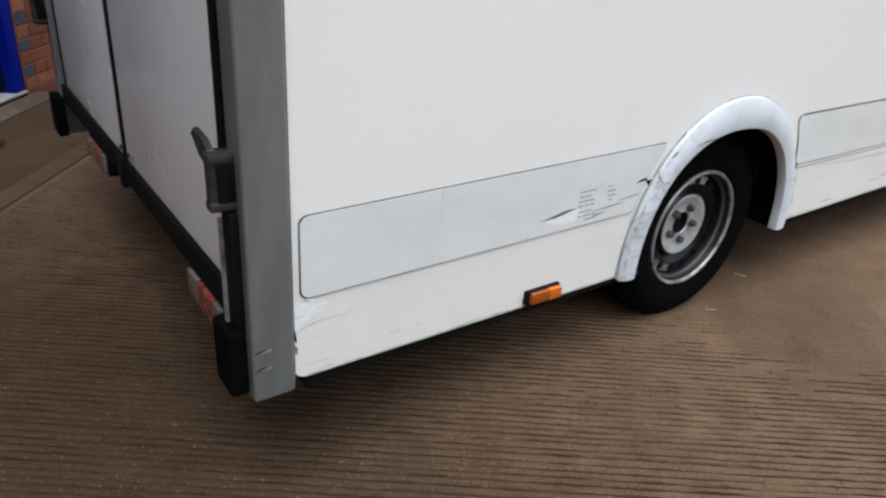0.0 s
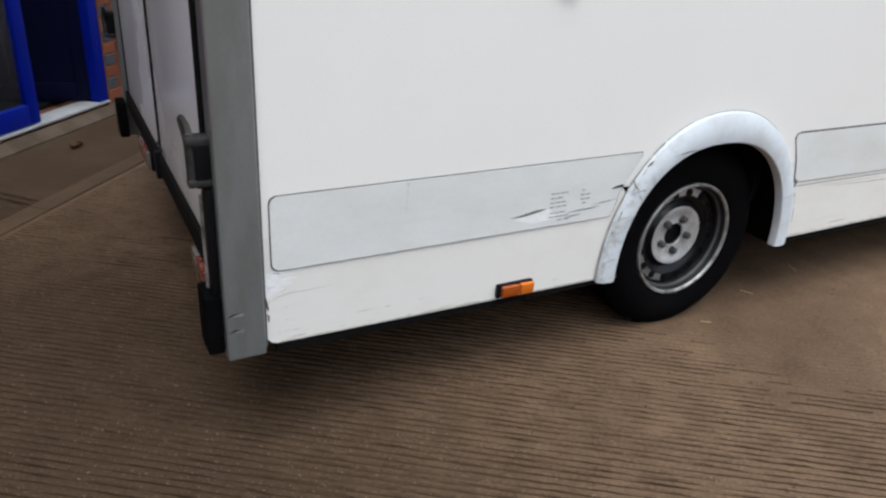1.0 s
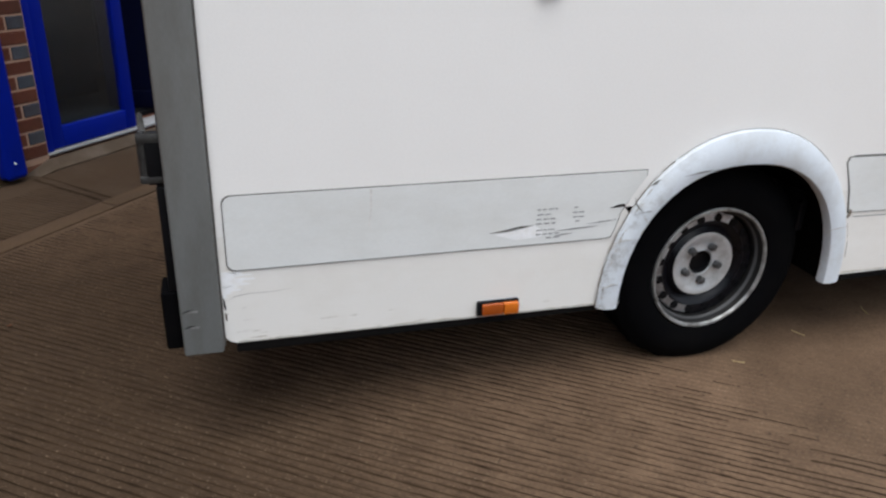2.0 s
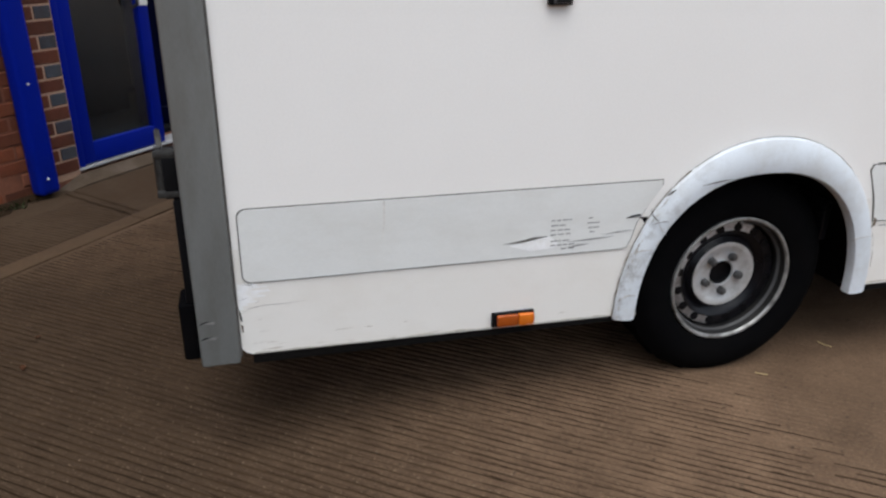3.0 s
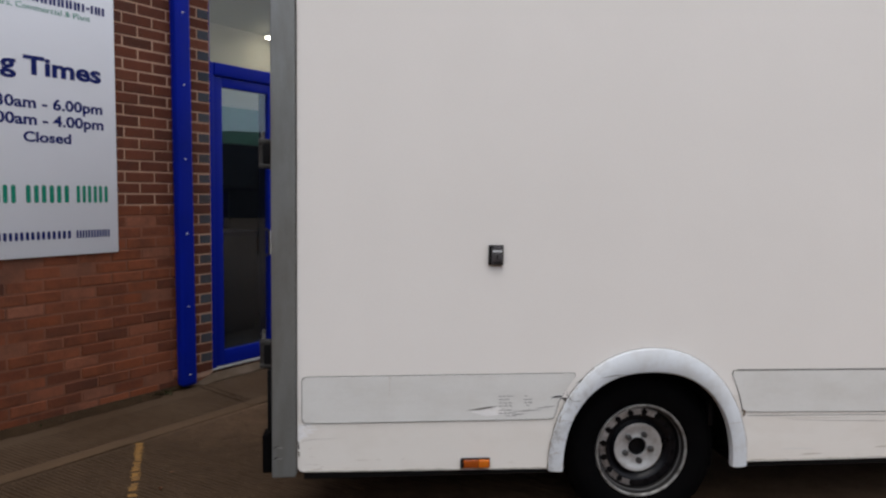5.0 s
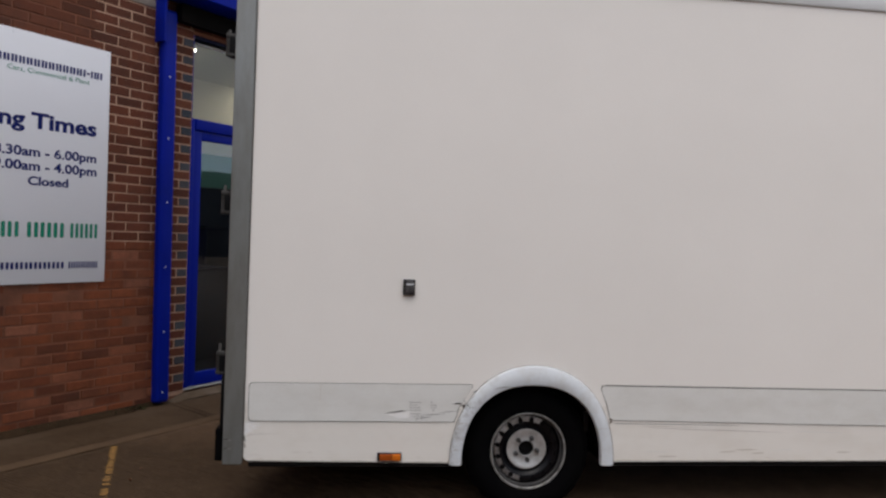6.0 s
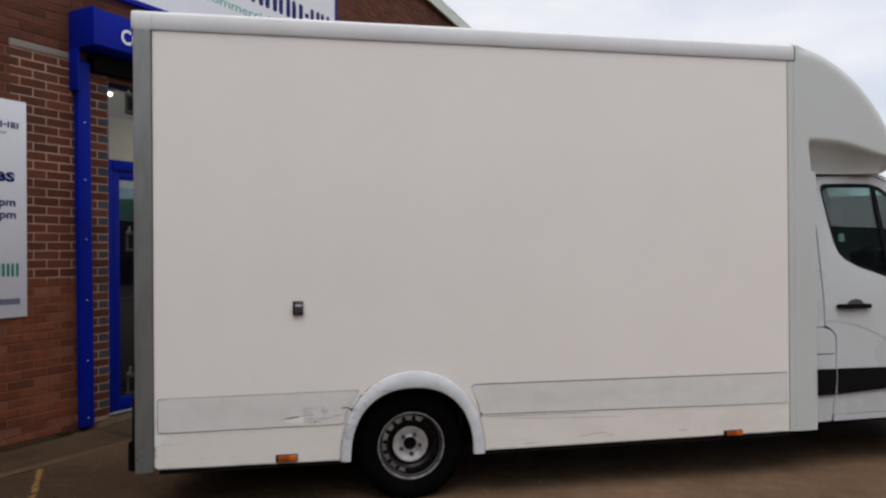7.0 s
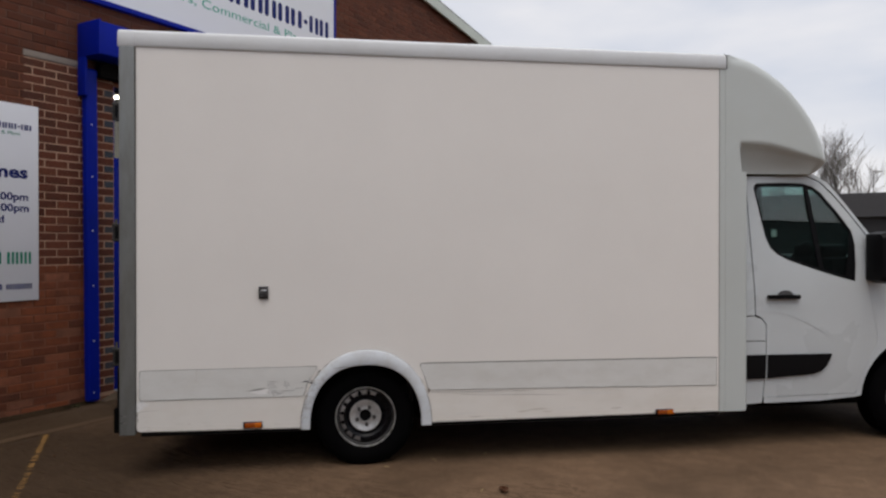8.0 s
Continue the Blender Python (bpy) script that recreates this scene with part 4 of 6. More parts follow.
part("mud_flap", boxed(1.842, 1.868, 0.07, 0.30, 0.44, 0.57, r=0.006), M_RIMDARK, van, "grey bracket and flap inside the arch")

# skirts' lower rails and chassis
part("skirt_rail", boxed(0.045, 1.12, 0.004, 0.05, 0.268, 0.2935, r=0.004), M_DARK, van, "black lower edge rail")
part("skirt_rail", boxed(1.953, 4.15, 0.004, 0.05, 0.272, 0.2985, r=0.004), M_DARK, van, "black lower edge rail")
# unseen chassis box hangs low to block light under the van
part("chassis", boxed(0.05, 6.2, 0.42, 1.72, 0.225, 0.46, r=0.02), M_DARK, van, "dirty black chassis")
bm = bmesh.new()
box(bm, 0.0, 1.0, 0.05, W_BOX - 0.05, 0.295, 0.47)
box(bm, 2.1, 4.3, 0.05, W_BOX - 0.05, 0.295, 0.47)
box(bm, 1.0, 2.1, 0.5, W_BOX - 0.5, 0.40, 0.47)
part("load_floor", bm, M_DARK, van)
part("rear_axle", cyl(bmesh.new(), (WX, 0.25, 0.335), (WX, 1.88, 0.335), 0.05), M_DARK, van)
bm = tube(bmesh.new(), [(2.5, 0.35, 0.33), (3.5, 0.35, 0.31), (4.4, 0.4, 0.3)], 0.035, 10)
part("exhaust_pipe", bm, M_DARK, van)

# rear corner posts, doors and fittings
for y0, y1 in ((-0.018, 0.055), (W_BOX - 0.055, W_BOX + 0.018)):
    part("corner_post", boxed(-0.084, 0.0135, y0, y1, 0.285, 2.852, r=0.009, seg=3), M_POST, van, "grey metal corner post, nicked near its foot")
part("post_edge", boxed(0.0138, 0.019, -0.006, 0.02, 0.30, 2.85), M_SEAL, van)
for z in (0.412, 0.367):
    part("post_nick", solid([(-0.072, z), (-0.058, z + 0.005), (-0.040, z + 0.003), (-0.042, z - 0.002), (-0.06, z - 0.001)], -0.0192, -0.0175), M_RIM, van, "bright dent in the post")
    # the dent's shadow, painted as a thin black sliver
    part("nick_shadow", solid([(-0.080, z + 0.000), (-0.064, z + 0.007), (-0.050, z + 0.006), (-0.064, z + 0.002)], -0.0190, -0.0175), M_BLACK, van, "painted black shadow of the dent")
part("header", boxed(-0.07, 0.02, 0.06, W_BOX - 0.06, 2.77, 2.852, r=0.006), M_POST, van)
part("rear_sill", boxed(-0.078, 0.03, 0.056, W_BOX - 0.056, 0.43, 0.502, r=0.006), M_DARK, van, "black rear sill")
for k, (y0, y1) in enumerate(((0.125, 1.040), (1.075, W_BOX - 0.125))):
    d = part("rear_door", boxed(-0.066, -0.03, y0, y1, 0.505, 2.765, r=0.005), M_REAR, van, "dull white rear door")
    part("door_seal", boxed(-0.071, -0.035, y0 - 0.033, y0 - 0.001, 0.505, 2.765, r=0.004), M_BLACK, d, "black rubber seal")
    part("door_seal", boxed(-0.071, -0.035, y1 + 0.001, y1 + 0.016, 0.505, 2.765, r=0.004), M_BLACK, d, "black rubber seal")
part("door_gasket", boxed(-0.074, -0.05, 0.056, 0.09, 0.44, 2.765, r=0.004), M_FLANGE, van, "dull grey door flange")
part("lock_bar", cyl(bmesh.new(), (-0.085, 0.074, 0.66), (-0.085, 0.074, 2.75), 0.008, n=10), M_DARK, van, "slim dark lock bar")
part("lock_bar", cyl(bmesh.new(), (-0.100, 0.064, 0.463), (-0.100, 0.064, 0.705), 0.009, n=10), M_RIM, van, "pale lower lock bar")
part("edge_rubber", boxed(-0.104, -0.0845, 0.006, 0.052, 0.463, 0.735, r=0.004), M_BLACK, van, "black rubber edge strip")
part("bolt_keeper", boxed(-0.090, -0.066, 1.038, 1.080, 0.412, 0.512, r=0.006), M_BLACK, van, "black bolt keeper at the doors' foot")
for y in (1.012, 1.10):
    part("keeper_screw", cyl(bmesh.new(), (-0.072, y, 0.53), (-0.064, y, 0.53), 0.008, n=8), M_CAST, van)


def hinge(y, z, out):
    """A cast hinge: barrel, two knuckles and a strap that lies on the door; out is the way to the door's middle."""
    h = new("hinge")
    h.empty_display_size = 0.05
    h.parent = van
    h["label"] = "cast grey metal door hinge"
    part("barrel", cyl(bmesh.new(), (-0.124, y, z - 0.045), (-0.124, y, z + 0.045), 0.0125, n=14), M_CAST, h)
    part("pin", cyl(bmesh.new(), (-0.124, y, z + 0.045), (-0.124, y, z + 0.067), 0.010, 0.008, n=12), M_NUT, h, "bright worn hinge pin")
    part("knuckle", boxed(-0.136, -0.08, y - 0.017, y + 0.017, z + 0.040, z + 0.062, r=0.006), M_CAST, h)
    part("knuckle", boxed(-0.136, -0.08, y - 0.017, y + 0.017, z - 0.056, z - 0.036, r=0.006), M_CAST, h)
    part("back_plate", boxed(-0.118, -0.08, y - 0.016, y + 0.03, z - 0.058, z + 0.06, r=0.003), M_BLACK, h)
    bm = bmesh.new()
    pts = [(0.0, 0.0), (-0.004, 0.022), (0.024, 0.056), (0.060, 0.068), (0.076, 0.054), (0.046, 0.012), (0.020, -0.004)]
    vs = [[bm.verts.new((-0.112 - 0.16 * p[0] - d, y + out * (1.0 * p[0] - 0.15 * d), z + p[1] + 0.030)) for p in pts] for d in (0.013, 0.0)]
    bm.faces.new(vs[0]), bm.faces.new(vs[1][::-1])
    for i in range(len(pts)):
        j = (i + 1) % len(pts)
        bm.faces.new((vs[0][i], vs[0][j], vs[1][j], vs[1][i]))
    bmesh.ops.bevel(bm, geom=bm.edges[:], offset=0.004, segments=2, affect="EDGES")
    part("strap", bm, M_CAST, h)


for z in (0.797, 1.62, 2.42):
    hinge(0.028, z, 1)
    hinge(W_BOX - 0.028, z, -1)
for y0, y1 in ((0.004, 0.105), (W_BOX - 0.13, W_BOX - 0.01)):
    part("buffer", boxed(-0.126, -0.0845, y0, y1, 0.298, 0.462, r=0.010, seg=3), M_RUBBER, van, "black rubber dock buffer")
for y0, y1 in ((0.165, 0.42), (W_BOX - 0.80, W_BOX - 0.52)):
    cl = part("tail_light", boxed(-0.075, -0.03, y0, y1, 0.345, 0.43, r=0.006), M_BLACK, van, "red and clear rear lamp cluster")
    w3 = (y1 - y0) / 3
    part("lens", boxed(-0.088, -0.074, y0 + 0.006, y0 + w3 - 0.03, 0.352, 0.423, r=0.005), M_CLEAR, cl, "clear lens")
    part("lens", boxed(-0.088, -0.074, y0 + w3 - 0.028, y0 + 2 * w3, 0.352, 0.423, r=0.005), M_RED, cl, "red lens")
    part("lens", boxed(-0.088, -0.074, y0 + 2 * w3 + 0.002, y1 - 0.006, 0.352, 0.423, r=0.005), M_CLEAR, cl, "clear lens")

# roof rails and roof
prof = [(0.03, 2.852), (-0.009, 2.852), (-0.012, 2.858), (-0.012, 2.928), (-0.006, 2.948), (0.016, 2.964), (0.06, 2.972), (0.13, 2.974), (0.13, 2.955), (0.03, 2.93)]
for mirror in (0, 1):
    rr = [(W_BOX - y if mirror else y, z) for y, z in prof]
    part("roof_rail", loft([[(x, y, z) for y, z in rr] for x in (0.022, 4.197)]), M_RAIL, van, "white rounded roof rail")
    part("corner_cap", loft([[(x, y + (W_BOX / 2 - y) * g, z - (z - 2.85) * g * 1.5) for y, z in rr] for x, g in ((-0.098, 0.02), (-0.094, 0.004), (-0.08, 0.0), (0.0205, 0.0))]), M_RAIL, van, "white moulded corner cap")
part("rail_joint", loft([[(x, y - (0.002 if y < 0.1 else 0), z + (0.002 if z > 2.9 else -0.001)) for y, z in prof] for x in (4.1972, 4.2022)]), M_BLACK, van, "dark joint at the rail's end")
part("roof_panel", boxed(-0.05, 4.2, 0.12, W_BOX - 0.12, 2.945, 2.968), M_RAIL, van)
part("rear_cap", boxed(-0.096, -0.03, 0.10, W_BOX - 0.10, 2.853, 2.972, r=0.02), M_RAIL, van)

# side marker lamps and the side latch
for x0, x1, z0, z1 in ((0.705, 0.832, 0.303, 0.347), (3.646, 3.782, 0.296, 0.335)):
    mk = part("marker_lamp", boxed(x0, x1, -0.014, 0.0, z0, z1, r=0.005), M_BLACK, van, "amber side marker lamp")
    xm = x0 + 0.012 + 0.5 * (x1 - x0)
    part("lens", boxed(x0 + 0.012, xm, -0.027, -0.012, z0 + 0.006, z1 - 0.004, r=0.005), M_AMBERDARK, mk, "deep amber lens")
    part("lens", boxed(xm + 0.001, x1 - 0.005, -0.029, -0.012, z0 + 0.006, z1 - 0.004, r=0.004), M_AMBER, mk, "amber lens")
latch = part("latch", boxed(0.809, 0.871, -0.016, 0.0, 1.177, 1.260, r=0.003), M_BLACK, van, "small black latch plate with a bright flap")
part("face_plate", boxed(0.820, 0.868, -0.0195, -0.015, 1.181, 1.256, r=0.002), M_DULL, latch, "scuffed grey face plate")
part("latch_flap", boxed(0.824, 0.864, -0.0225, -0.019, 1.2315, 1.2395, r=0.002), M_RAIL, latch, "bright metal flap")
part("latch_body", boxed(0.825, 0.862, -0.0235, -0.019, 1.196, 1.228, r=0.003), M_DULL, latch, "grey lock body")
part("keyhole", boxed(0.841, 0.846, -0.0242, -0.020, 1.203, 1.222, r=0.001), M_BLACK, latch, "dark keyhole")
for x in (0.829, 0.853):
    part("screw", cyl(bmesh.new(), (x + 0.003, -0.0242, 1.2235), (x + 0.003, -0.020, 1.2235), 0.003, n=8), M_BLACK, latch)
for x in (0.826, 0.862):
    part("rivet", cyl(bmesh.new(), (x, -0.0215, 1.250), (x, -0.017, 1.250), 0.0032, n=8), M_BLACK, latch)
part("lower_slot", boxed(0.826, 0.862, -0.0202, -0.019, 1.184, 1.190, r=0.001), M_BLACK, latch, "dark drain slot")

# scrapes on the flank
rng = random.Random(3)
def scrape(pts, mat=M_SEAL, y=-0.0052, label="dark scrape"):
    part("scrape", solid(pts, y, y + 0.0012), mat, van, label, soft=False)

for z, runs in ((0.612, (0.866, 0.925, 0.978, 0.992)), (0.597, (0.866, 0.900, 0.975, 0.996)), (0.583, (0.866, 0.928, 0.978, 1.002)), (0.570, (0.866, 0.915, 0.985, 1.002)), (0.551, (0.868, 0.925)), (0.538, (0.868, 0.935)), (0.526, (0.90, 0.93))):
    for x0, x1 in zip(runs[::2], runs[1::2]):
        x = x0
        while x < x1:
            l = rng.uniform(0.008, 0.02)
            scrape([(x, z), (x + l, z + 0.0006), (x + l, z + 0.0032), (x, z + 0.003)], M_PRINT, label="faded print mark")
            x += l + rng.uniform(0.003, 0.007)
for x0, z0, x1, z1, t_ in ((0.92, 0.546, 1.06, 0.552, 0.004), (1.02, 0.560, 1.125, 0.568, 0.003), (0.92, 0.531, 0.985, 0.536, 0.004), (0.99, 0.549, 1.05, 0.552, 0.002)):
    scrape([(x0, z0), ((x0 + x1) / 2, (z0 + z1) / 2 - 0.0015), (x1, z1), ((x0 + x1) / 2, (z0 + z1) / 2 + 0.6 * t_)], M_PRINT)
scrape([(0.728, 0.5545), (0.78, 0.5555), (0.82, 0.5615), (0.858, 0.569), (0.82, 0.5695), (0.775, 0.5615)], M_SEAL, label="dark gouge")
scrape([(0.745, 0.549), (0.78, 0.553), (0.83, 0.564), (0.862, 0.568), (0.874, 0.560), (0.890, 0.545), (0.882, 0.533), (0.81, 0.528)], M_FILLER, -0.0048, "rubbed white patch")
scrape([(1.092, 0.604), (1.11, 0.611), (1.135, 0.614), (1.140, 0.607), (1.11, 0.605)], M_BLACK, -0.006, "dark tear at the arch")
scrape([(0.022, 0.420), (0.05, 0.437), (0.085, 0.442), (0.14, 0.441), (0.19, 0.444), (0.14, 0.4398), (0.085, 0.4405), (0.05, 0.4352)], M_CHIP, -0.0005, "dark crease")
scrape([(1.985, 0.5095), (2.2, 0.5075), (2.62, 0.503), (2.75, 0.5005), (2.6, 0.5008), (2.2, 0.5045), (2.0, 0.5065)], M_PRINT, -0.0005, "dark crease below the strip")
scrape([(2.12, 0.4965), (2.3, 0.4935), (2.52, 0.4915), (2.3, 0.4912), (2.16, 0.4935)], M_SMEAR, -0.0004, "rubbed line below the strip")
scrape([(1.962, 0.540), (1.976, 0.532), (1.972, 0.512), (1.960, 0.506), (1.966, 0.524)], M_GRIME, -0.0062, "brown tear beside the arch")
for x1, z0, z1 in ((0.074, 0.496, 0.506), (0.098, 0.4905, 0.4985), (0.060, 0.485, 0.492), (0.104, 0.4775, 0.4868), (0.078, 0.471, 0.4792), (0.092, 0.4645, 0.4725), (0.062, 0.457, 0.4662), (0.070, 0.4505, 0.4585), (0.046, 0.442, 0.4522), (0.034, 0.432, 0.4435)):
    scrape([(0.021, z0), (0.6 * x1, z0 + 0.0005), (x1, z0 + 0.0035), (x1 - 0.006, z1 - 0.002), (0.7 * x1, z1), (0.021, z1)], M_FILLER, -0.0003 - 0.0004 * (x1 % 0.01), "streak of white filler")
for x0, z0, x1, z1, t_ in ((0.036, 0.505, 0.062, 0.4985, 0.0022), (0.06, 0.447, 0.075, 0.4575, 0.002), (0.024, 0.462, 0.048, 0.467, 0.0012)):
    scrape([(x0, z0), (x1, z1), ((x0 + x1) / 2 + 0.002, (z0 + z1) / 2 + t_)], M_CHIP, -0.0010, "fine crack in the filler")
scrape([(0.020, 0.440), (0.024, 0.428), (0.027, 0.405), (0.025, 0.398), (0.021, 0.410)], M_BLACK, -0.0004, "black crack")
scrape([(0.022, 0.392), (0.028, 0.386), (0.027, 0.366), (0.023, 0.372)], M_GRIME, -0.0004, "brown crack")
for i in range(5):
    x, z, l, h = rng.uniform(0.024, 0.07), rng.uniform(0.318, 0.40), rng.uniform(0.012, 0.04), rng.uniform(0.002, 0.005)
    scrape([(x, z), (x + 0.5 * l, z - 0.3 * h), (x + l, z + 0.6 * h), (x + 0.5 * l, z + h)], M_RUB, -0.0004, "dull rub mark at the corner")
scrape([(2.16, 0.4885), (2.4, 0.4795), (2.72, 0.4725), (3.02, 0.4625), (2.70, 0.4698), (2.4, 0.4765), (2.24, 0.4838)], M_CHIP, -0.0006, "long brown crease along the skirt")
for x0, z0, l in ((2.60, 0.352, 0.11), (2.68, 0.364, 0.16), (2.79, 0.345, 0.09), (2.24, 0.325, 0.12), (3.30, 0.352, 0.10)):
    scrape([(x0, z0), (x0 + 0.4 * l, z0 - 0.002), (x0 + l, z0 + 0.002), (x0 + 0.6 * l, z0 + 0.005), (x0 + 0.2 * l, z0 + 0.003)], M_SMEAR, -0.0006, "brown rub mark on the skirt")
for x0, z0, x1, z1 in ((2.35, 0.488, 2.75, 0.483), (3.05, 0.468, 3.35, 0.462), (2.15, 0.352, 2.32, 0.350), (2.9, 0.36, 3.05, 0.365)):
    scrape([(x0, z0), (x1, z1), (x1 - 0.03, z1 + 0.003), (x0 + 0.04, z0 + 0.003)], M_STRIP, -0.0004, "grey rub mark")
for i in range(26):
    k = rng.choice([j for j in range(1, 28) if OUT[j][1] < 0.74 and OUT[j][0] < 1.45] + [25, 26, 27])
    f = rng.uniform(0.02, 0.12) if rng.random() < 0.7 else rng.uniform(0.9, 0.99)
    g_ = rng.random()
    a, b = [(p[k - 1][0] + (p[k][0] - p[k - 1][0]) * g_, p[k - 1][1] + (p[k][1] - p[k - 1][1]) * g_) for p in (OUT, INN)]
    c = (a[0] + (b[0] - a[0]) * f, a[1] + (b[1] - a[1]) * f)
    t_ = Vector((OUT[k][0] - OUT[k - 1][0], OUT[k][1] - OUT[k - 1][1])).normalized() * rng.uniform(0.003, 0.014)
    w_ = rng.uniform(0.0005, 0.0022)
    scrape([(c[0] - t_.x, c[1] - t_.y), (c[0] + w_, c[1] - w_), (c[0] + t_.x, c[1] + t_.y), (c[0] - w_, c[1] + w_)], M_CHIP if i % 6 else M_GRIME, -0.0275 if f > 0.5 else -0.0215 - 0.03 * f, "worn chip on the arch edge")
for pts in ([(1.185, 0.585), (1.20, 0.565), (1.213, 0.556), (1.2, 0.562), (1.187, 0.58)], [(1.095, 0.50), (1.14, 0.512), (1.18, 0.51), (1.14, 0.5095)], [(1.09, 0.36), (1.115, 0.372), (1.14, 0.368), (1.115, 0.368)], [(1.865, 0.475), (1.90, 0.486), (1.95, 0.49), (1.90, 0.4845)]):
    scrape(pts, M_CHIP, -0.0325, "crack in the moulding")
for pts in ([(1.152, 0.642), (1.158, 0.622), (1.172, 0.606), (1.186, 0.594), (1.170, 0.603), (1.155, 0.620)], [(1.150, 0.588), (1.20, 0.596), (1.215, 0.594), (1.19, 0.5935)], [(1.30, 0.694), (1.36, 0.706), (1.42, 0.708), (1.36, 0.7025)], [(1.195, 0.672), (1.207, 0.684), (1.222, 0.690), (1.212, 0.676)]):
    scrape(pts, M_SEAL, -0.0328, "dark gouge in the moulding")
trail = [Vector(OUT[k]).lerp(Vector(OUT[k + 1]), g / 4) for k in range(0, 9) for g in range(4)]
wide = [rng.uniform(0.0006, 0.0034) * (1.0 if rng.random() < 0.8 else 0.3) for _ in trail]
outward = [Vector((p.x - 1.526, max(0.0, p.y - 0.40))).normalized() for p in trail]
scrape([tuple(p - n * 0.001) for p, n in zip(trail, outward)] + [tuple(p + n * w) for p, n, w in list(zip(trail, outward, wide))[::-1]], M_GRIME, -0.0062, "dirt gathered along the arch edge")
trail = [Vector(p) for p in OUT[9:]]
wide = [rng.uniform(0.0002, 0.0007) if p.y > 0.66 else rng.uniform(0.0005, 0.0016) for p in trail]
outward = [Vector((p.x - 1.526, max(0.0, p.y - 0.40))).normalized() for p in trail]
scrape([tuple(p - n * 0.001) for p, n in zip(trail, outward)] + [tuple(p + n * w) for p, n, w in list(zip(trail, outward, wide))[::-1]], M_GRIME, -0.0058, "thin brown seam round the arch")
for i in range(24):
    x = rng.uniform(0.02, 1.05) if i % 3 else rng.uniform(2.0, 4.1)
    if i % 4 == 0:
        x = rng.uniform(0.02, 0.12)
    l, h = rng.uniform(0.01, 0.07), rng.uniform(0.0008, 0.0025)
    z = 0.3015 + rng.random() ** 3 * 0.05 + (0.004 if x > 1.9 else 0.0)
    scrape([(x, z), (x + l * 0.4, z - h * 0.3), (x + l, z + 0.0008), (x + l * 0.5, z + h)], M_SMEAR, -0.0004, "thin dirt smear near the lower edge")
part("panel_joint", boxed(4.1465, 4.1515, -0.0011, 0.01, 0.305, 2.848), M_SEAL, van, "dirty joint at the panel's front edge")
part("panel_joint", boxed(0.022, 4.15, -0.0011, 0.01, 2.8490, 2.852), M_CHIP, van, "dirty joint under the roof rail")
scrape([(0.398, 0.704), (0.404, 0.704), (0.403, 0.65), (0.396, 0.60), (0.394, 0.60), (0.399, 0.65)], M_FAINT, -0.0047, "faint upright rub mark")
for x0, x1, z0 in ((0.05, 1.085, 0.2995), (1.985, 4.13, 0.302)):
    xs = np.linspace(x0, x1, int((x1 - x0) * 60))
    lower = [(x, z0 - 0.0085 * (x - 0.046) / 1.05 + 0.001 if x < 1.5 else z0 + 0.001) for x in xs]
    scrape(lower + [(x, z + 0.0025 + 0.007 * abs(noise.noise((x * 9, 4.0, 0))) + 0.004 * abs(noise.noise((x * 37, 1.0, 0)))) for x, z in lower[::-1]], M_SMEAR, -0.00025, "dirt along the skirt's lower edge")

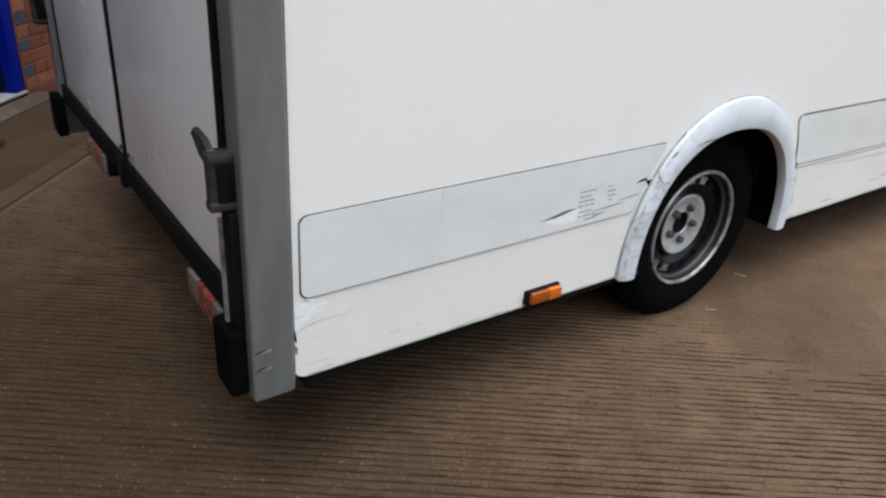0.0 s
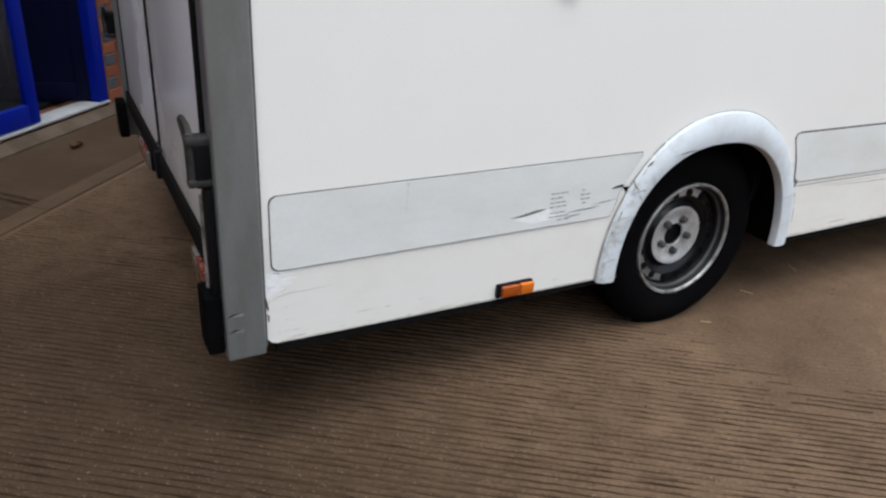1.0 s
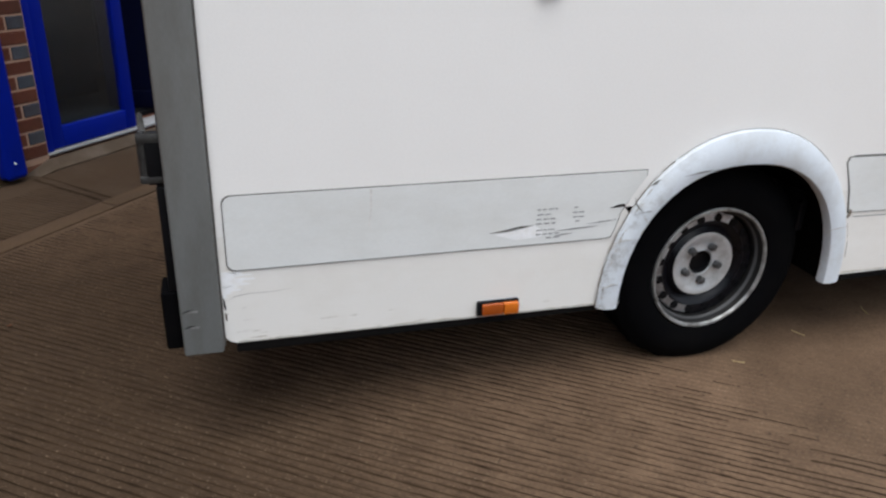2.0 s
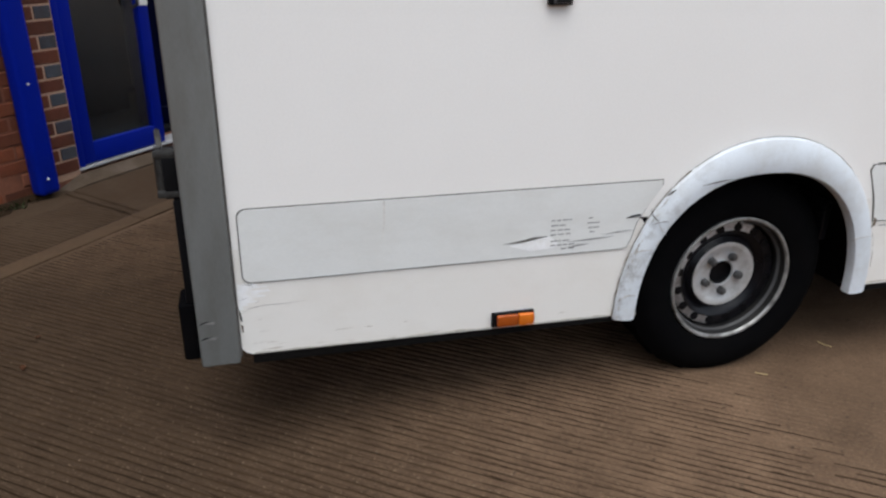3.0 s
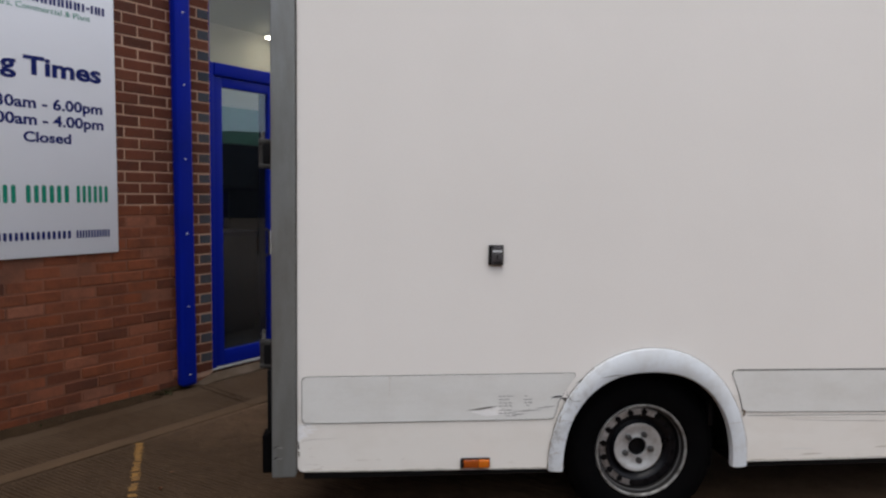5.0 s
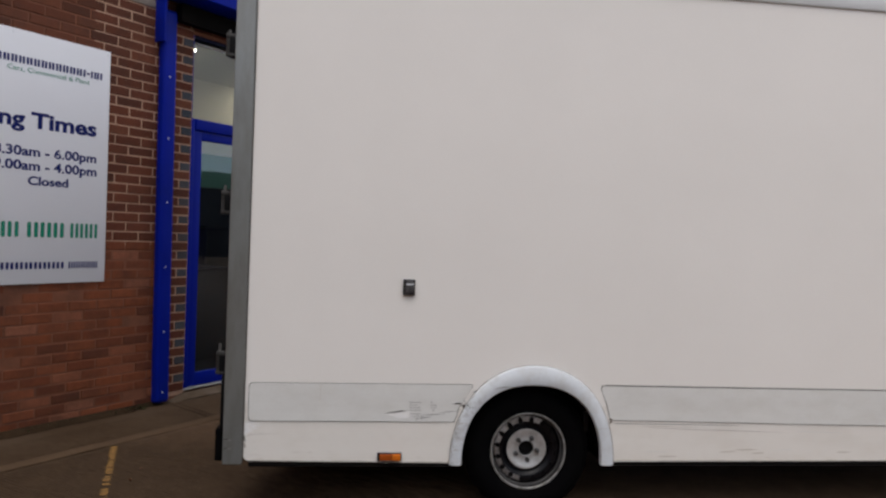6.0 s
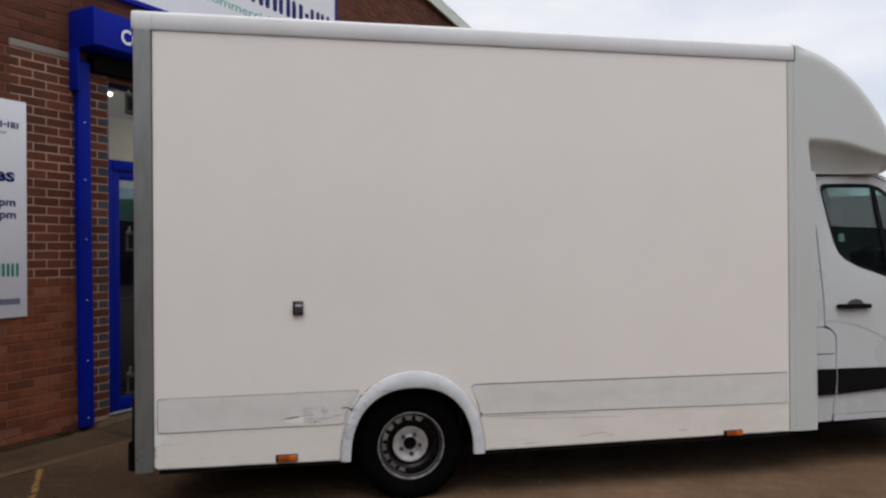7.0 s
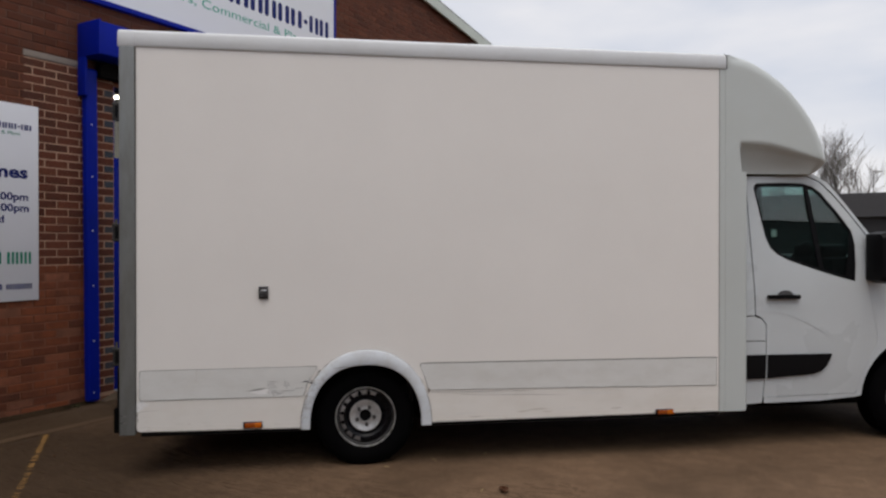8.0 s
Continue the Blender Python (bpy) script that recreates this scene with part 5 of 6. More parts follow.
# wheels
def wheel(x, y, out, spin, label):
    """A steel wheel with its axle along y; out = -1 or 1, the side that faces outwards."""
    wob = new("wheel")
    wob.empty_display_size = 0.1
    wob.parent, wob.matrix_basis = van, pose(x, y, 0.337, 0, spin, 0 if out < 0 else 180)
    wob["label"] = label
    # tyre, outer face at y = 0
    R = WR
    t_prof = [(0.209, 0.018), (0.218, 0.004), (0.25, -0.006), (0.295, -0.006), (0.318, 0.006), (R - 0.004, 0.026), (R, 0.045), (R, 0.165), (R - 0.004, 0.185), (0.31, 0.205), (0.23, 0.205), (0.209, 0.19)]
    ty = part("tyre", lathe(t_prof, 56), M_RUBBER, wob, "worn black tyre")
    lug = mesh_of("tread_block", boxed(-0.016, 0.016, 0.032, 0.10, R - 0.003, R + 0.003), M_RUBBER)
    for k in range(30):
        o = new("tread_block", lug)
        o.parent, o.matrix_basis = ty, pose(0, 0.012 * (k % 2), 0, 0, 12 * k, 0)
    part("rim", lathe([(0.2085, 0.020), (0.2120, 0.006), (0.2085, 0.000), (0.2025, 0.001), (0.1985, 0.008)], 64), M_RIM, wob, "scratched silver rim lip")
    part("rim_well", lathe([(0.1986, 0.0075), (0.1960, 0.020), (0.1935, 0.026)], 64), M_WELL, wob, "dark rim well")
    part("rim_bead", lathe([(0.1936, 0.0255), (0.1918, 0.0258), (0.1880, 0.034)], 64), M_FLANGE, wob, "thin bright bead")
    part("rim_inner", lathe([(0.1881, 0.0335), (0.1865, 0.050)], 64), M_WELL, wob)
    part("barrel", lathe([(0.1866, 0.050), (0.179, 0.1), (0.175, 0.19), (0.209, 0.195)], 48), M_RIMDARK, wob)
    disc = part("disc", lathe([(0.183, 0.075), (0.168, 0.056), (0.151, 0.046), (0.142, 0.050), (0.135, 0.058), (0.126, 0.064), (0.119, 0.058), (0.1118, 0.0480)], 56), M_RIMDARK, wob, "tarnished steel disc")
    hole = mesh_of("vent_hole", cyl(bmesh.new(), (0, 0.049, 0.164), (0, 0.0435, 0.164), 0.0138, n=16), M_BLACK)
    # light is painted in: pads bright at the top left, black low down
    pads = [mesh_of("vent_pad", boxed(-0.0300, 0.0300, 0.045, 0.056, 0.148, 0.181, r=0.005), m_) for m_ in (M_PAD, M_DULLPAD, M_RIMDARK)]
    for k in range(16):
        o = new("vent_hole", hole)
        o.parent, o.matrix_basis = disc, pose(0, 0, 0, 0, 22.5 * k, 0)
        up = (22.5 * k + 11.25 + spin) % 360
        o = new("vent_pad", pads[0 if up < 40 or up > 275 else 1 if up > 185 else 2])
        o.parent, o.matrix_basis = disc, pose(0, 0.002, 0, 0, 22.5 * k + 11.25, 0)
    part("hub", lathe([(0.1120, 0.050), (0.1105, 0.0455), (0.106, 0.0450), (0.092, 0.050), (0.074, 0.060), (0.050, 0.061), (0.044, 0.058), (0.040, 0.066)], 48), M_HUB, wob, "silver hub plate")
    part("hub_bore", lathe([(0.0405, 0.062), (0.039, 0.064), (0.036, 0.078), (0.0, 0.08)], 24), M_BLACK, wob, "dark centre bore")
    nut = mesh_of("wheel_nut", cyl(cyl(bmesh.new(), (0, 0.066, 0.063), (0, 0.043, 0.063), 0.0150, 0.0130, 6), (0, 0.044, 0.063), (0, 0.039, 0.063), 0.010, 0.007, 8), M_NUT)
    for k in range(5):
        o = new("wheel_nut", nut)
        o.parent, o.matrix_basis = wob, pose(0, 0, 0, 0, 72 * k + 20, 0)
    return wob


wheel(WX, 0.054, -1, 8, "silver steel wheel with a worn black tyre")
wheel(WX, W_BOX - 0.048, 1, 30, "silver steel wheel with a worn black tyre")
wheel(FX, 0.115, -1, 40, "silver steel wheel with a black tyre")
wheel(FX, W_BOX - 0.115, 1, 15, "silver steel wheel with a black tyre")

# front bulkhead moulding and the peak above the cab
for mirror in (0, 1):
    low_ = [(4.151, -0.002), (4.190, -0.003), (4.196, -0.0075), (4.33, -0.0075), (4.362, -0.002), (4.378, 0.016), (4.380, 0.07), (4.151, 0.07)]
    up_ = [(4.151, -0.002), (4.190, -0.003), (4.196, -0.0075), (4.1985, -0.0075), (4.1985, 0.07), (4.151, 0.07)]
    for name_, pr, zs in (("front_moulding", low_, (0.302, 0.8, 1.6, 2.0885)), ("corner_flange", up_, (2.0885, 2.5, 2.848))):
        part(name_, loft([[(x, W_BOX - y if mirror else y, z) for x, y in pr] for z in zs]), M_GRP, van, "white moulded front corner panel")
part("bulkhead", boxed(4.16, 4.34, 0.06, W_BOX - 0.06, 0.35, 2.9), M_GRP, van)
NOSE = [(4.95, 2.089), (4.978, 2.093), (5.014, 2.112), (5.036, 2.14), (5.046, 2.175), (5.044, 2.215), (5.028, 2.27), (4.998, 2.35), (4.958, 2.435), (4.907, 2.521), (4.840, 2.607), (4.756, 2.702), (4.658, 2.785), (4.547, 2.860), (4.442, 2.914), (4.347, 2.948), (4.27, 2.957)]
HOLLOW = [(4.20, 2.330), (4.31, 2.326), (4.44, 2.324), (4.542, 2.317), (4.66, 2.292), (4.807, 2.249), (4.93, 2.218), (5.05, 2.18)]


def ease(t):
    t = min(1.0, max(0.0, t))
    return t * t * (3 - 2 * t)


def nose_depth(x, z):
    """How far the peak's side stands in at (x, z): rounded to its outline, scooped out below."""
    d = 9.0
    for (xa, za), (xb, zb) in zip(NOSE[1:], NOSE[2:]):
        ux, uz = xb - xa, zb - za
        k = min(1.0, max(0.0, ((x - xa) * ux + (z - za) * uz) / (ux * ux + uz * uz)))
        d = min(d, math.hypot(x - xa - k * ux, z - za - k * uz))
    r = 0.085
    y = 0.75 * (r - math.sqrt(max(0.0, r * r - (r - d) ** 2))) if d < r else 0.0
    rim = float(np.interp(x, [p[0] for p in HOLLOW], [p[1] for p in HOLLOW]))
    t = (rim - z) / (rim - 2.085)
    if t > 0:
        deep = 0.062 + 0.07 * (1 - ease((x - 4.62) / 0.40))
        y += deep * (1 - (1 - t) ** 1.5) * ease(t / 0.30) ** 0.6 * ease((x - 4.298 - (2.325 - z) * 0.11) / 0.030)
    return y - 0.0075


zs = [2.089 + 0.26 * i / 26 for i in range(26)] + [2.349 + (2.957 - 2.349) * (i / 26) ** 0.9 for i in range(27)]
us = [0.10 * i / 6 for i in range(6)] + [0.10 + 0.12 * i / 16 for i in range(16)] + [0.22 + 0.58 * i / 18 for i in range(18)] + [0.80 + 0.20 * i / 16 for i in range(17)]
bm = bmesh.new()
grids = []
for mirror in (0, 1):
    rows_ = []
    for z in zs:
        xf = float(np.interp(z, [p[1] for p in NOSE], [p[0] for p in NOSE]))
        row = []
        for u_ in us:
            x = 4.199 + (xf - 4.199) * u_
            y = nose_depth(x, z)
            row.append(bm.verts.new((x, W_BOX - y if mirror else y, z)))
        rows_.append(row)
    for a, b in zip(rows_, rows_[1:]):
        for i in range(len(us) - 1):
            bm.faces.new((a[i], a[i + 1], b[i + 1], b[i]))
    grids.append(rows_)
rim_l, rim_r = [rows_[0] + [r[-1] for r in rows_[1:]] + rows_[-1][-2::-1] for rows_ in grids]
steps = [rim_l]
for f, fwd in ((0.04, 0.018), (0.2, 0.06), (0.5, 0.09), (0.8, 0.06), (0.96, 0.018)):
    steps.append([bm.verts.new((p.co.x + fwd * max(0.0, (p.co.x - 4.3) / 0.7), p.co.y + (q.co.y - p.co.y) * f, p.co.z)) for p, q in zip(rim_l, rim_r)])
steps.append(rim_r)
for a, b in zip(steps, steps[1:]):
    for i in range(len(a) - 1):
        bm.faces.new((a[i], a[i + 1], b[i + 1], b[i]))
peak = part("peak", bm, M_GRP, van, "curved white moulded peak over the cab, hollowed below")
smooth(peak.data, 50)

# cab
CY = 0.078


def lean(z):
    """How far the cab's side stands in at height z."""
    return CY + max(0.0, z - 1.18) * 0.095 + max(0.0, 0.62 - z) * 0.06


def skin(outer, holes, thick, mirror=False, proud=0.0, cuts=(0.45, 0.62, 0.9, 1.18, 1.5, 1.8)):
    bm = plate(outer, holes, 0.0, thick)
    for z in cuts:
        bmesh.ops.bisect_plane(bm, geom=bm.verts[:] + bm.edges[:] + bm.faces[:], plane_co=(0, 0, z), plane_no=(0, 0, 1))
    for v in bm.verts:
        y = v.co.y + lean(v.co.z) - proud
        v.co.y = W_BOX - y if mirror else y
    return bm


WIN = [(4.517, 1.98), (4.527, 2.008), (4.55, 2.02), (4.75, 2.026), (4.93, 2.024), (5.01, 2.002), (5.08, 1.955), (5.21, 1.81), (5.33, 1.65), (5.352, 1.55), (5.35, 1.40), (5.338, 1.258),
       (5.20, 1.292), (5.05, 1.335), (4.90, 1.383), (4.78, 1.423), (4.69, 1.468), (4.632, 1.519), (4.595, 1.60), (4.565, 1.74)]
DOOR = [(4.456, 2.072), (4.478, 1.5), (4.496, 1.01), (4.545, 0.985), (4.584, 0.935), (4.584, 0.8), (4.578, 0.55), (4.566, 0.376), (5.34, 0.388), (5.40, 0.55), (5.52, 0.79), (5.47, 1.05), (5.43, 1.30), (5.462, 1.60), (5.32, 1.78), (5.21, 1.905), (5.08, 2.03), (4.98, 2.074), (4.90, 2.082)]
wheel_arc = [(FX + 0.455 * math.cos(a), 0.35 + 0.455 * math.sin(a)) for a in np.linspace(math.radians(2), math.radians(178), 20)]
for mirror in (False, True):
    door = part("cab_door", skin(DOOR, [WIN], 0.03, mirror), M_CAB, van, "white cab door")
    g = part("side_window", skin(WIN, [], 0.004, mirror, -0.012), M_GLASS, door, "tinted side window")
    g.visible_shadow = False
    inner = [(4.935 + (x - 4.935) * 0.945, 1.66 + (z - 1.66) * 0.92) for x, z in WIN]
    part("window_seal", skin(WIN, [inner], 0.006, mirror, -0.004), M_BLACK, door, "black window surround")
    part("window_bar", skin([(4.938, 2.02), (4.972, 2.02), (5.075, 1.36), (5.035, 1.37)], [], 0.012, mirror, -0.002), M_BLACK, door, "black window divider")
    part("window_corner", skin([(5.345, 1.64), (5.352, 1.55), (5.35, 1.40), (5.338, 1.28), (5.26, 1.30), (5.30, 1.5), (5.31, 1.65)], [], 0.01, mirror, -0.001), M_BLACK, door)
    h = part("handle", skin(rounded(4.58, 4.85, 1.128, 1.160, 0.014), [], 0.02, mirror, 0.028), M_BLACK, door, "black door handle")
    part("handle_cup", skin([(4.735 + 0.062 * math.cos(a), 1.158 + 0.036 * math.sin(a)) for a in np.linspace(0, math.pi, 9)], [], 0.012, mirror, 0.014), M_FLANGE, door, "dull grey handle recess")
    part("door_trim", skin([(4.59, 0.703), (5.124, 0.701), (5.105, 0.655), (5.075, 0.605), (5.035, 0.567), (4.96, 0.546), (4.59, 0.523)], [], 0.02, mirror, 0.016), M_BLACK, door, "black rubbing strip")
    crease = [(4.50, 1.047), (4.62, 1.040), (4.75, 1.012), (4.90, 0.955), (5.02, 0.893), (5.11, 0.835)]
    part("crease", skin(crease + [(x, z - 0.005) for x, z in crease[::-1]], [], 0.006, mirror, 0.0025), M_CAB, door, "pressed crease")
    part("door_sill", skin([(4.57, 0.372), (5.345, 0.384), (5.37, 0.36), (5.05, 0.335), (4.57, 0.33)], [], 0.03, mirror, 0.004), M_CAB, van, "white sill")
    part("cab_pillar", skin([(4.378, 2.085), (4.446, 2.080), (4.468, 1.5), (4.486, 1.004), (4.378, 1.004)], [], 0.03, mirror), M_CAB, van)
    part("fuel_flap", skin([(4.378, 0.996), (4.486, 0.996), (4.54, 0.975), (4.575, 0.93), (4.575, 0.812), (4.378, 0.812)], [], 0.03, mirror), M_CAB, van, "white flap panel")
    part("rear_lower", skin([(4.378, 0.804), (4.576, 0.804), (4.570, 0.55), (4.558, 0.376), (4.55, 0.33), (4.378, 0.325)], [], 0.03, mirror), M_CAB, van)
    part("lower_trim", skin([(4.395, 0.703), (4.572, 0.703), (4.566, 0.522), (4.395, 0.518)], [], 0.02, mirror, 0.016), M_BLACK, van, "black rubbing strip")
    part("joint_backing", skin([(4.40, 2.06), (4.6, 2.06), (4.62, 1.0), (4.62, 0.36), (4.40, 0.36)], [], 0.004, mirror, -0.026), M_DARK, van)
    fender = [(5.352, 0.388), (5.36, 0.36)] + [(x, z) for x, z in wheel_arc[::-1]] + [(6.33, 0.34), (6.58, 0.34), (6.66, 0.50), (6.65, 0.80), (6.55, 1.02), (6.30, 1.20), (6.0, 1.31), (5.75, 1.385), (5.62, 1.43), (5.475, 1.60), (5.442, 1.30), (5.482, 1.05), (5.532, 0.79), (5.41, 0.55)]
    part("wing_joint", skin([(5.30, 0.40), (5.37, 0.55), (5.49, 0.79), (5.44, 1.05), (5.405, 1.27), (5.46, 1.27), (5.51, 1.05), (5.56, 0.79), (5.44, 0.55), (5.38, 0.40)], [], 0.004, mirror, -0.003), M_CAB, van)
    part("fender", skin(fender, [], 0.03, mirror), M_CAB, van, "white front wing")
    part("screen_pillar", skin([(4.905, 2.088), (4.985, 2.081), (5.09, 2.036), (5.215, 1.914), (5.325, 1.788), (5.468, 1.612), (5.475, 1.602), (5.61, 1.45), (5.53, 1.57), (5.28, 1.88), (5.16, 2.02), (5.05, 2.085), (4.93, 2.115), (4.40, 2.115), (4.40, 2.092)], [], 0.05, mirror, 0.002), M_CAB, van, "white windscreen pillar")
    rings = []
    for x, y0, y1, z0, z1 in ((5.415, -0.03, 0.07, 1.30, 1.60), (5.43, -0.09, 0.085, 1.27, 1.625), (5.50, -0.13, 0.08, 1.245, 1.645), (5.56, -0.12, 0.06, 1.27, 1.62), (5.59, -0.08, 0.03, 1.32, 1.57)):
        rings.append([(x, W_BOX - y if mirror else y, z) for y, z in ((y0, z0 + 0.03), (y0 + 0.03, z0), (y1, z0), (y1, z1), (y0 + 0.03, z1), (y0, z1 - 0.03))])
    part("mirror_housing", loft(rings), M_BLACK, van, "black door mirror housing")
    part("arch_liner", loft([[(FX + 0.46 * math.cos(a), W_BOX - y if mirror else y, 0.35 + 0.46 * math.sin(a)) for a in np.linspace(-0.1, math.pi + 0.1, 24)] for y in (0.12, 0.42)], closed=False), M_DARK, van)
# roof, screen, bonnet and nose, drawn across between the two sides
def across(pts, name, mat, label="", y_in=0.0):
    rings = []
    for x, z in pts:
        y0 = lean(z) + y_in
        rings.append([(x, y0, z), (x + 0.03, y0 + 0.12, z + 0.01), (x + 0.06, W_BOX / 2, z + 0.02), (x + 0.03, W_BOX - y0 - 0.12, z + 0.01), (x, W_BOX - y0, z)])
    bm = loft(rings, closed=False)
    bmesh.ops.solidify(bm, geom=bm.faces[:], thickness=0.015)
    return part(name, bm, mat, van, label)

across([(4.36, 2.10), (4.93, 2.105), (5.05, 2.075)], "cab_roof", M_CAB)
scr = across([(5.055, 2.07), (5.16, 2.005), (5.28, 1.865), (5.53, 1.555), (5.60, 1.46)], "windscreen", M_GLASS, "tinted windscreen", 0.03)
scr.visible_shadow = False
across([(5.61, 1.445), (5.75, 1.38), (6.0, 1.305), (6.30, 1.195), (6.55, 1.015)], "bonnet", M_CAB, "white bonnet")
across([(6.55, 1.01), (6.65, 0.80), (6.66, 0.50), (6.58, 0.34)], "nose", M_CAB)
part("dashboard", boxed(5.22, 5.60, 0.2, W_BOX - 0.2, 0.9, 1.445, r=0.05), M_BLACK, van)
part("instrument_hood", boxed(5.24, 5.46, 0.32, 0.74, 1.40, 1.55, r=0.05), M_BLACK, van)
part("cab_floor", boxed(4.36, 5.45, 0.18, W_BOX - 0.18, 0.36, 0.50), M_DARK, van)
part("cab_back", boxed(4.345, 4.375, 0.14, W_BOX - 0.14, 0.4, 2.08), M_SEAT, van)
part("headlining", boxed(4.37, 5.0, 0.24, W_BOX - 0.24, 2.06, 2.075), M_SEAT, van)
part("engine_block", boxed(5.45, 6.5, 0.42, W_BOX - 0.42, 0.25, 1.1, r=0.03), M_DARK, van)
part("front_axle", cyl(bmesh.new(), (FX, 0.3, 0.335), (FX, W_BOX - 0.3, 0.335), 0.06), M_DARK, van)
for y in (0.30, 0.92, 1.38):
    s = part("seat", boxed(4.55, 5.02, y, y + 0.44, 0.80, 1.0, r=0.05), M_SEAT, van, "dark cloth seat")
    bm = boxed(4.44, 4.58, y + 0.02, y + 0.42, 0.98, 1.56, r=0.05)
    part("backrest", bm, M_SEAT, s)
    part("headrest", boxed(4.44, 4.54, y + 0.1, y + 0.34, 1.60, 1.79, r=0.04), M_SEAT, s)
sw = loft([[(5.16 + 0.04 * math.sin(b) + (0.19 + 0.014 * math.cos(c)) * math.cos(b) * 0.45, 0.52 + (0.19 + 0.014 * math.cos(c)) * math.sin(b), 1.40 + (0.19 + 0.014 * math.cos(c)) * math.cos(b) * 0.85 + 0.014 * math.sin(c)) for c in np.linspace(0, 2 * math.pi, 8, endpoint=False)] for b in np.linspace(0, 2 * math.pi, 28)], caps=False)
part("steering_wheel", sw, M_BLACK, van, "black steering wheel")
part("window_sticker", skin(rounded(4.660, 4.705, 1.605, 1.66, 0.004), [], 0.002, False, -0.019), M_WHITE, van, "small pale sticker inside the window")

# ---------------------------------------------------------------- distance
shed = thing("shed", "long dark metal shed far across the yard", "shed", pose(17.5, 19.5, 0, 0, 0, -38))
part("wall", boxed(-12.0, 12, 0, 5, 0, 2.55), M_SHED, shed)
part("roof", solid([(-12.2, 2.55), (12.2, 2.55), (12.2, 3.38), (-12.2, 3.38)], -0.2, 5.2), M_SHEDROOF, shed)


def bare_tree(name, m, height, seed, label, forks=5):
    """A leafless tree: tapered trunk, forked limbs and fine twigs."""
    rng = random.Random(seed)
    t = thing(name, label, "tree", m)
    parts = {"trunk": ([], []), "crown": ([], [])}

    def limb(where, p, q, r0, r1, n):
        verts, faces = parts[where]
        turn = (q - p).to_track_quat("Z", "Y")
        i = len(verts)
        for c, r in ((p, r0), (q, r1)):
            verts.extend(c + turn @ Vector((r * math.cos(2 * math.pi * k / n), r * math.sin(2 * math.pi * k / n), 0)) for k in range(n))
        faces.extend((i + k, i + (k + 1) % n, i + n + (k + 1) % n, i + n + k) for k in range(n))

    def grow(p, d, length, r, depth):
        for i in range(3):
            d = (d + Vector((rng.uniform(-1, 1), rng.uniform(-1, 1), rng.uniform(-0.4, 0.7))) * 0.13).normalized()
            q = p + d * length / 3
            limb("crown" if depth else "trunk", p, q, r * (1 - 0.22 * i), r * (1 - 0.22 * (i + 1)), 7 if depth < 2 else 3)
            if depth < forks and (i > 0 or depth > 0):
                for _ in range(2 if depth < 4 else 1):
                    side_ = Vector((rng.uniform(-1, 1), rng.uniform(-1, 1), rng.uniform(0.1, 0.9))).normalized()
                    grow(q, (d * 0.7 + side_ * 0.75).normalized(), length * rng.uniform(0.5, 0.72), max(r * 0.5, 0.005), depth + 1)
            p = q

    grow(Vector((0, 0, 0)), Vector((0, 0, 1)), height * 0.36, height * 0.012, 0)
    for where, (verts, faces) in parts.items():
        me = bpy.data.meshes.new(where)
        me.from_pydata(verts, [], faces)
        me.materials.append(M_BARK)
        new(where, me).parent = t


bare_tree("tree", pose(22.2, 22.0, 0), 8.4, 4, "bare leafless winter tree beyond the yard")
bare_tree("tree", pose(19.0, 22.8, 0), 6.0, 9, "slim bare winter tree behind the dark shed", 4)
lamp_post = thing("street_lamp", "thin grey street lamp beyond the shed", "street lamp", pose(29.97, 30.0, 0))
part("pole", cyl(bmesh.new(), (0, 0, 0), (0, 0, 5.5), 0.05, 0.035, 10), M_LINTELPALE, lamp_post)
part("lamp_head", boxed(-0.1, 0.5, -0.09, 0.09, 5.5, 5.58, r=0.03), M_LINTELPALE, lamp_post)
# unseen grey wall closing the yard behind the camera, added to block low sky
opposite = thing("wall_opposite", "unseen grey clad wall added to block low sky light", "wall", pose(0, -18.5, 0, 0, 0, -6), kind="structure")
part("cladding", boxed(-34, 34, -1.0, 0.0, 1.0, 6.5), M_CLAD, opposite)
part("plinth", boxed(-34, 34, -1.0, 0.06, 0.0, 0.998), M_SHED, opposite)

# unseen dark wall, added to darken reflections and the light under the van
closing = thing("wall_beyond", "unseen dark clad wall added for the door glass to reflect", "wall", pose(30.0, -6.0, 0, 0, 0, 90), kind="structure")
part("cladding", boxed(-24, 22, -1.0, 0.0, 0.0, 4.2), M_SHED, closing)

# ---------------------------------------------------------------- litter
def dead_leaf(s, w, z, turn, size, label="curled brown dead leaf lying on concrete"):
    bm = bmesh.new()
    n = 9
    rows = []
    for i in range(n):
        f = i / (n - 1)
        half = size * 0.28 * math.sin(math.pi * f) ** 0.7 * (1 + 0.25 * math.sin(9 * f))
        rows.append([(size * (f - 0.5), k * half, 0.004 + size * 0.16 * (abs(k) ** 1.5) + 0.05 * size * math.sin(5 * f)) for k in (-1, -0.5, 0, 0.5, 1)])
    bm = loft(rows, closed=False)
    bmesh.ops.solidify(bm, geom=bm.faces[:], thickness=0.0012)
    single("dead_leaf", bm, M_LEAF, label, "leaf", SITE @ pose(s, w, z, 0, 0, turn), group="dead leaves")


dead_leaf(2.06, 2.06, 0.006, 20, 0.12)
dead_leaf(0.01, 0.91, 0.0, 60, 0.035)
dead_leaf(0.17, 1.04, 0.0, 10, 0.02)
dead_leaf(1.01, -2.22, 0.0, 35, 0.11)
rng = random.Random(21)
verts, faces = [], []
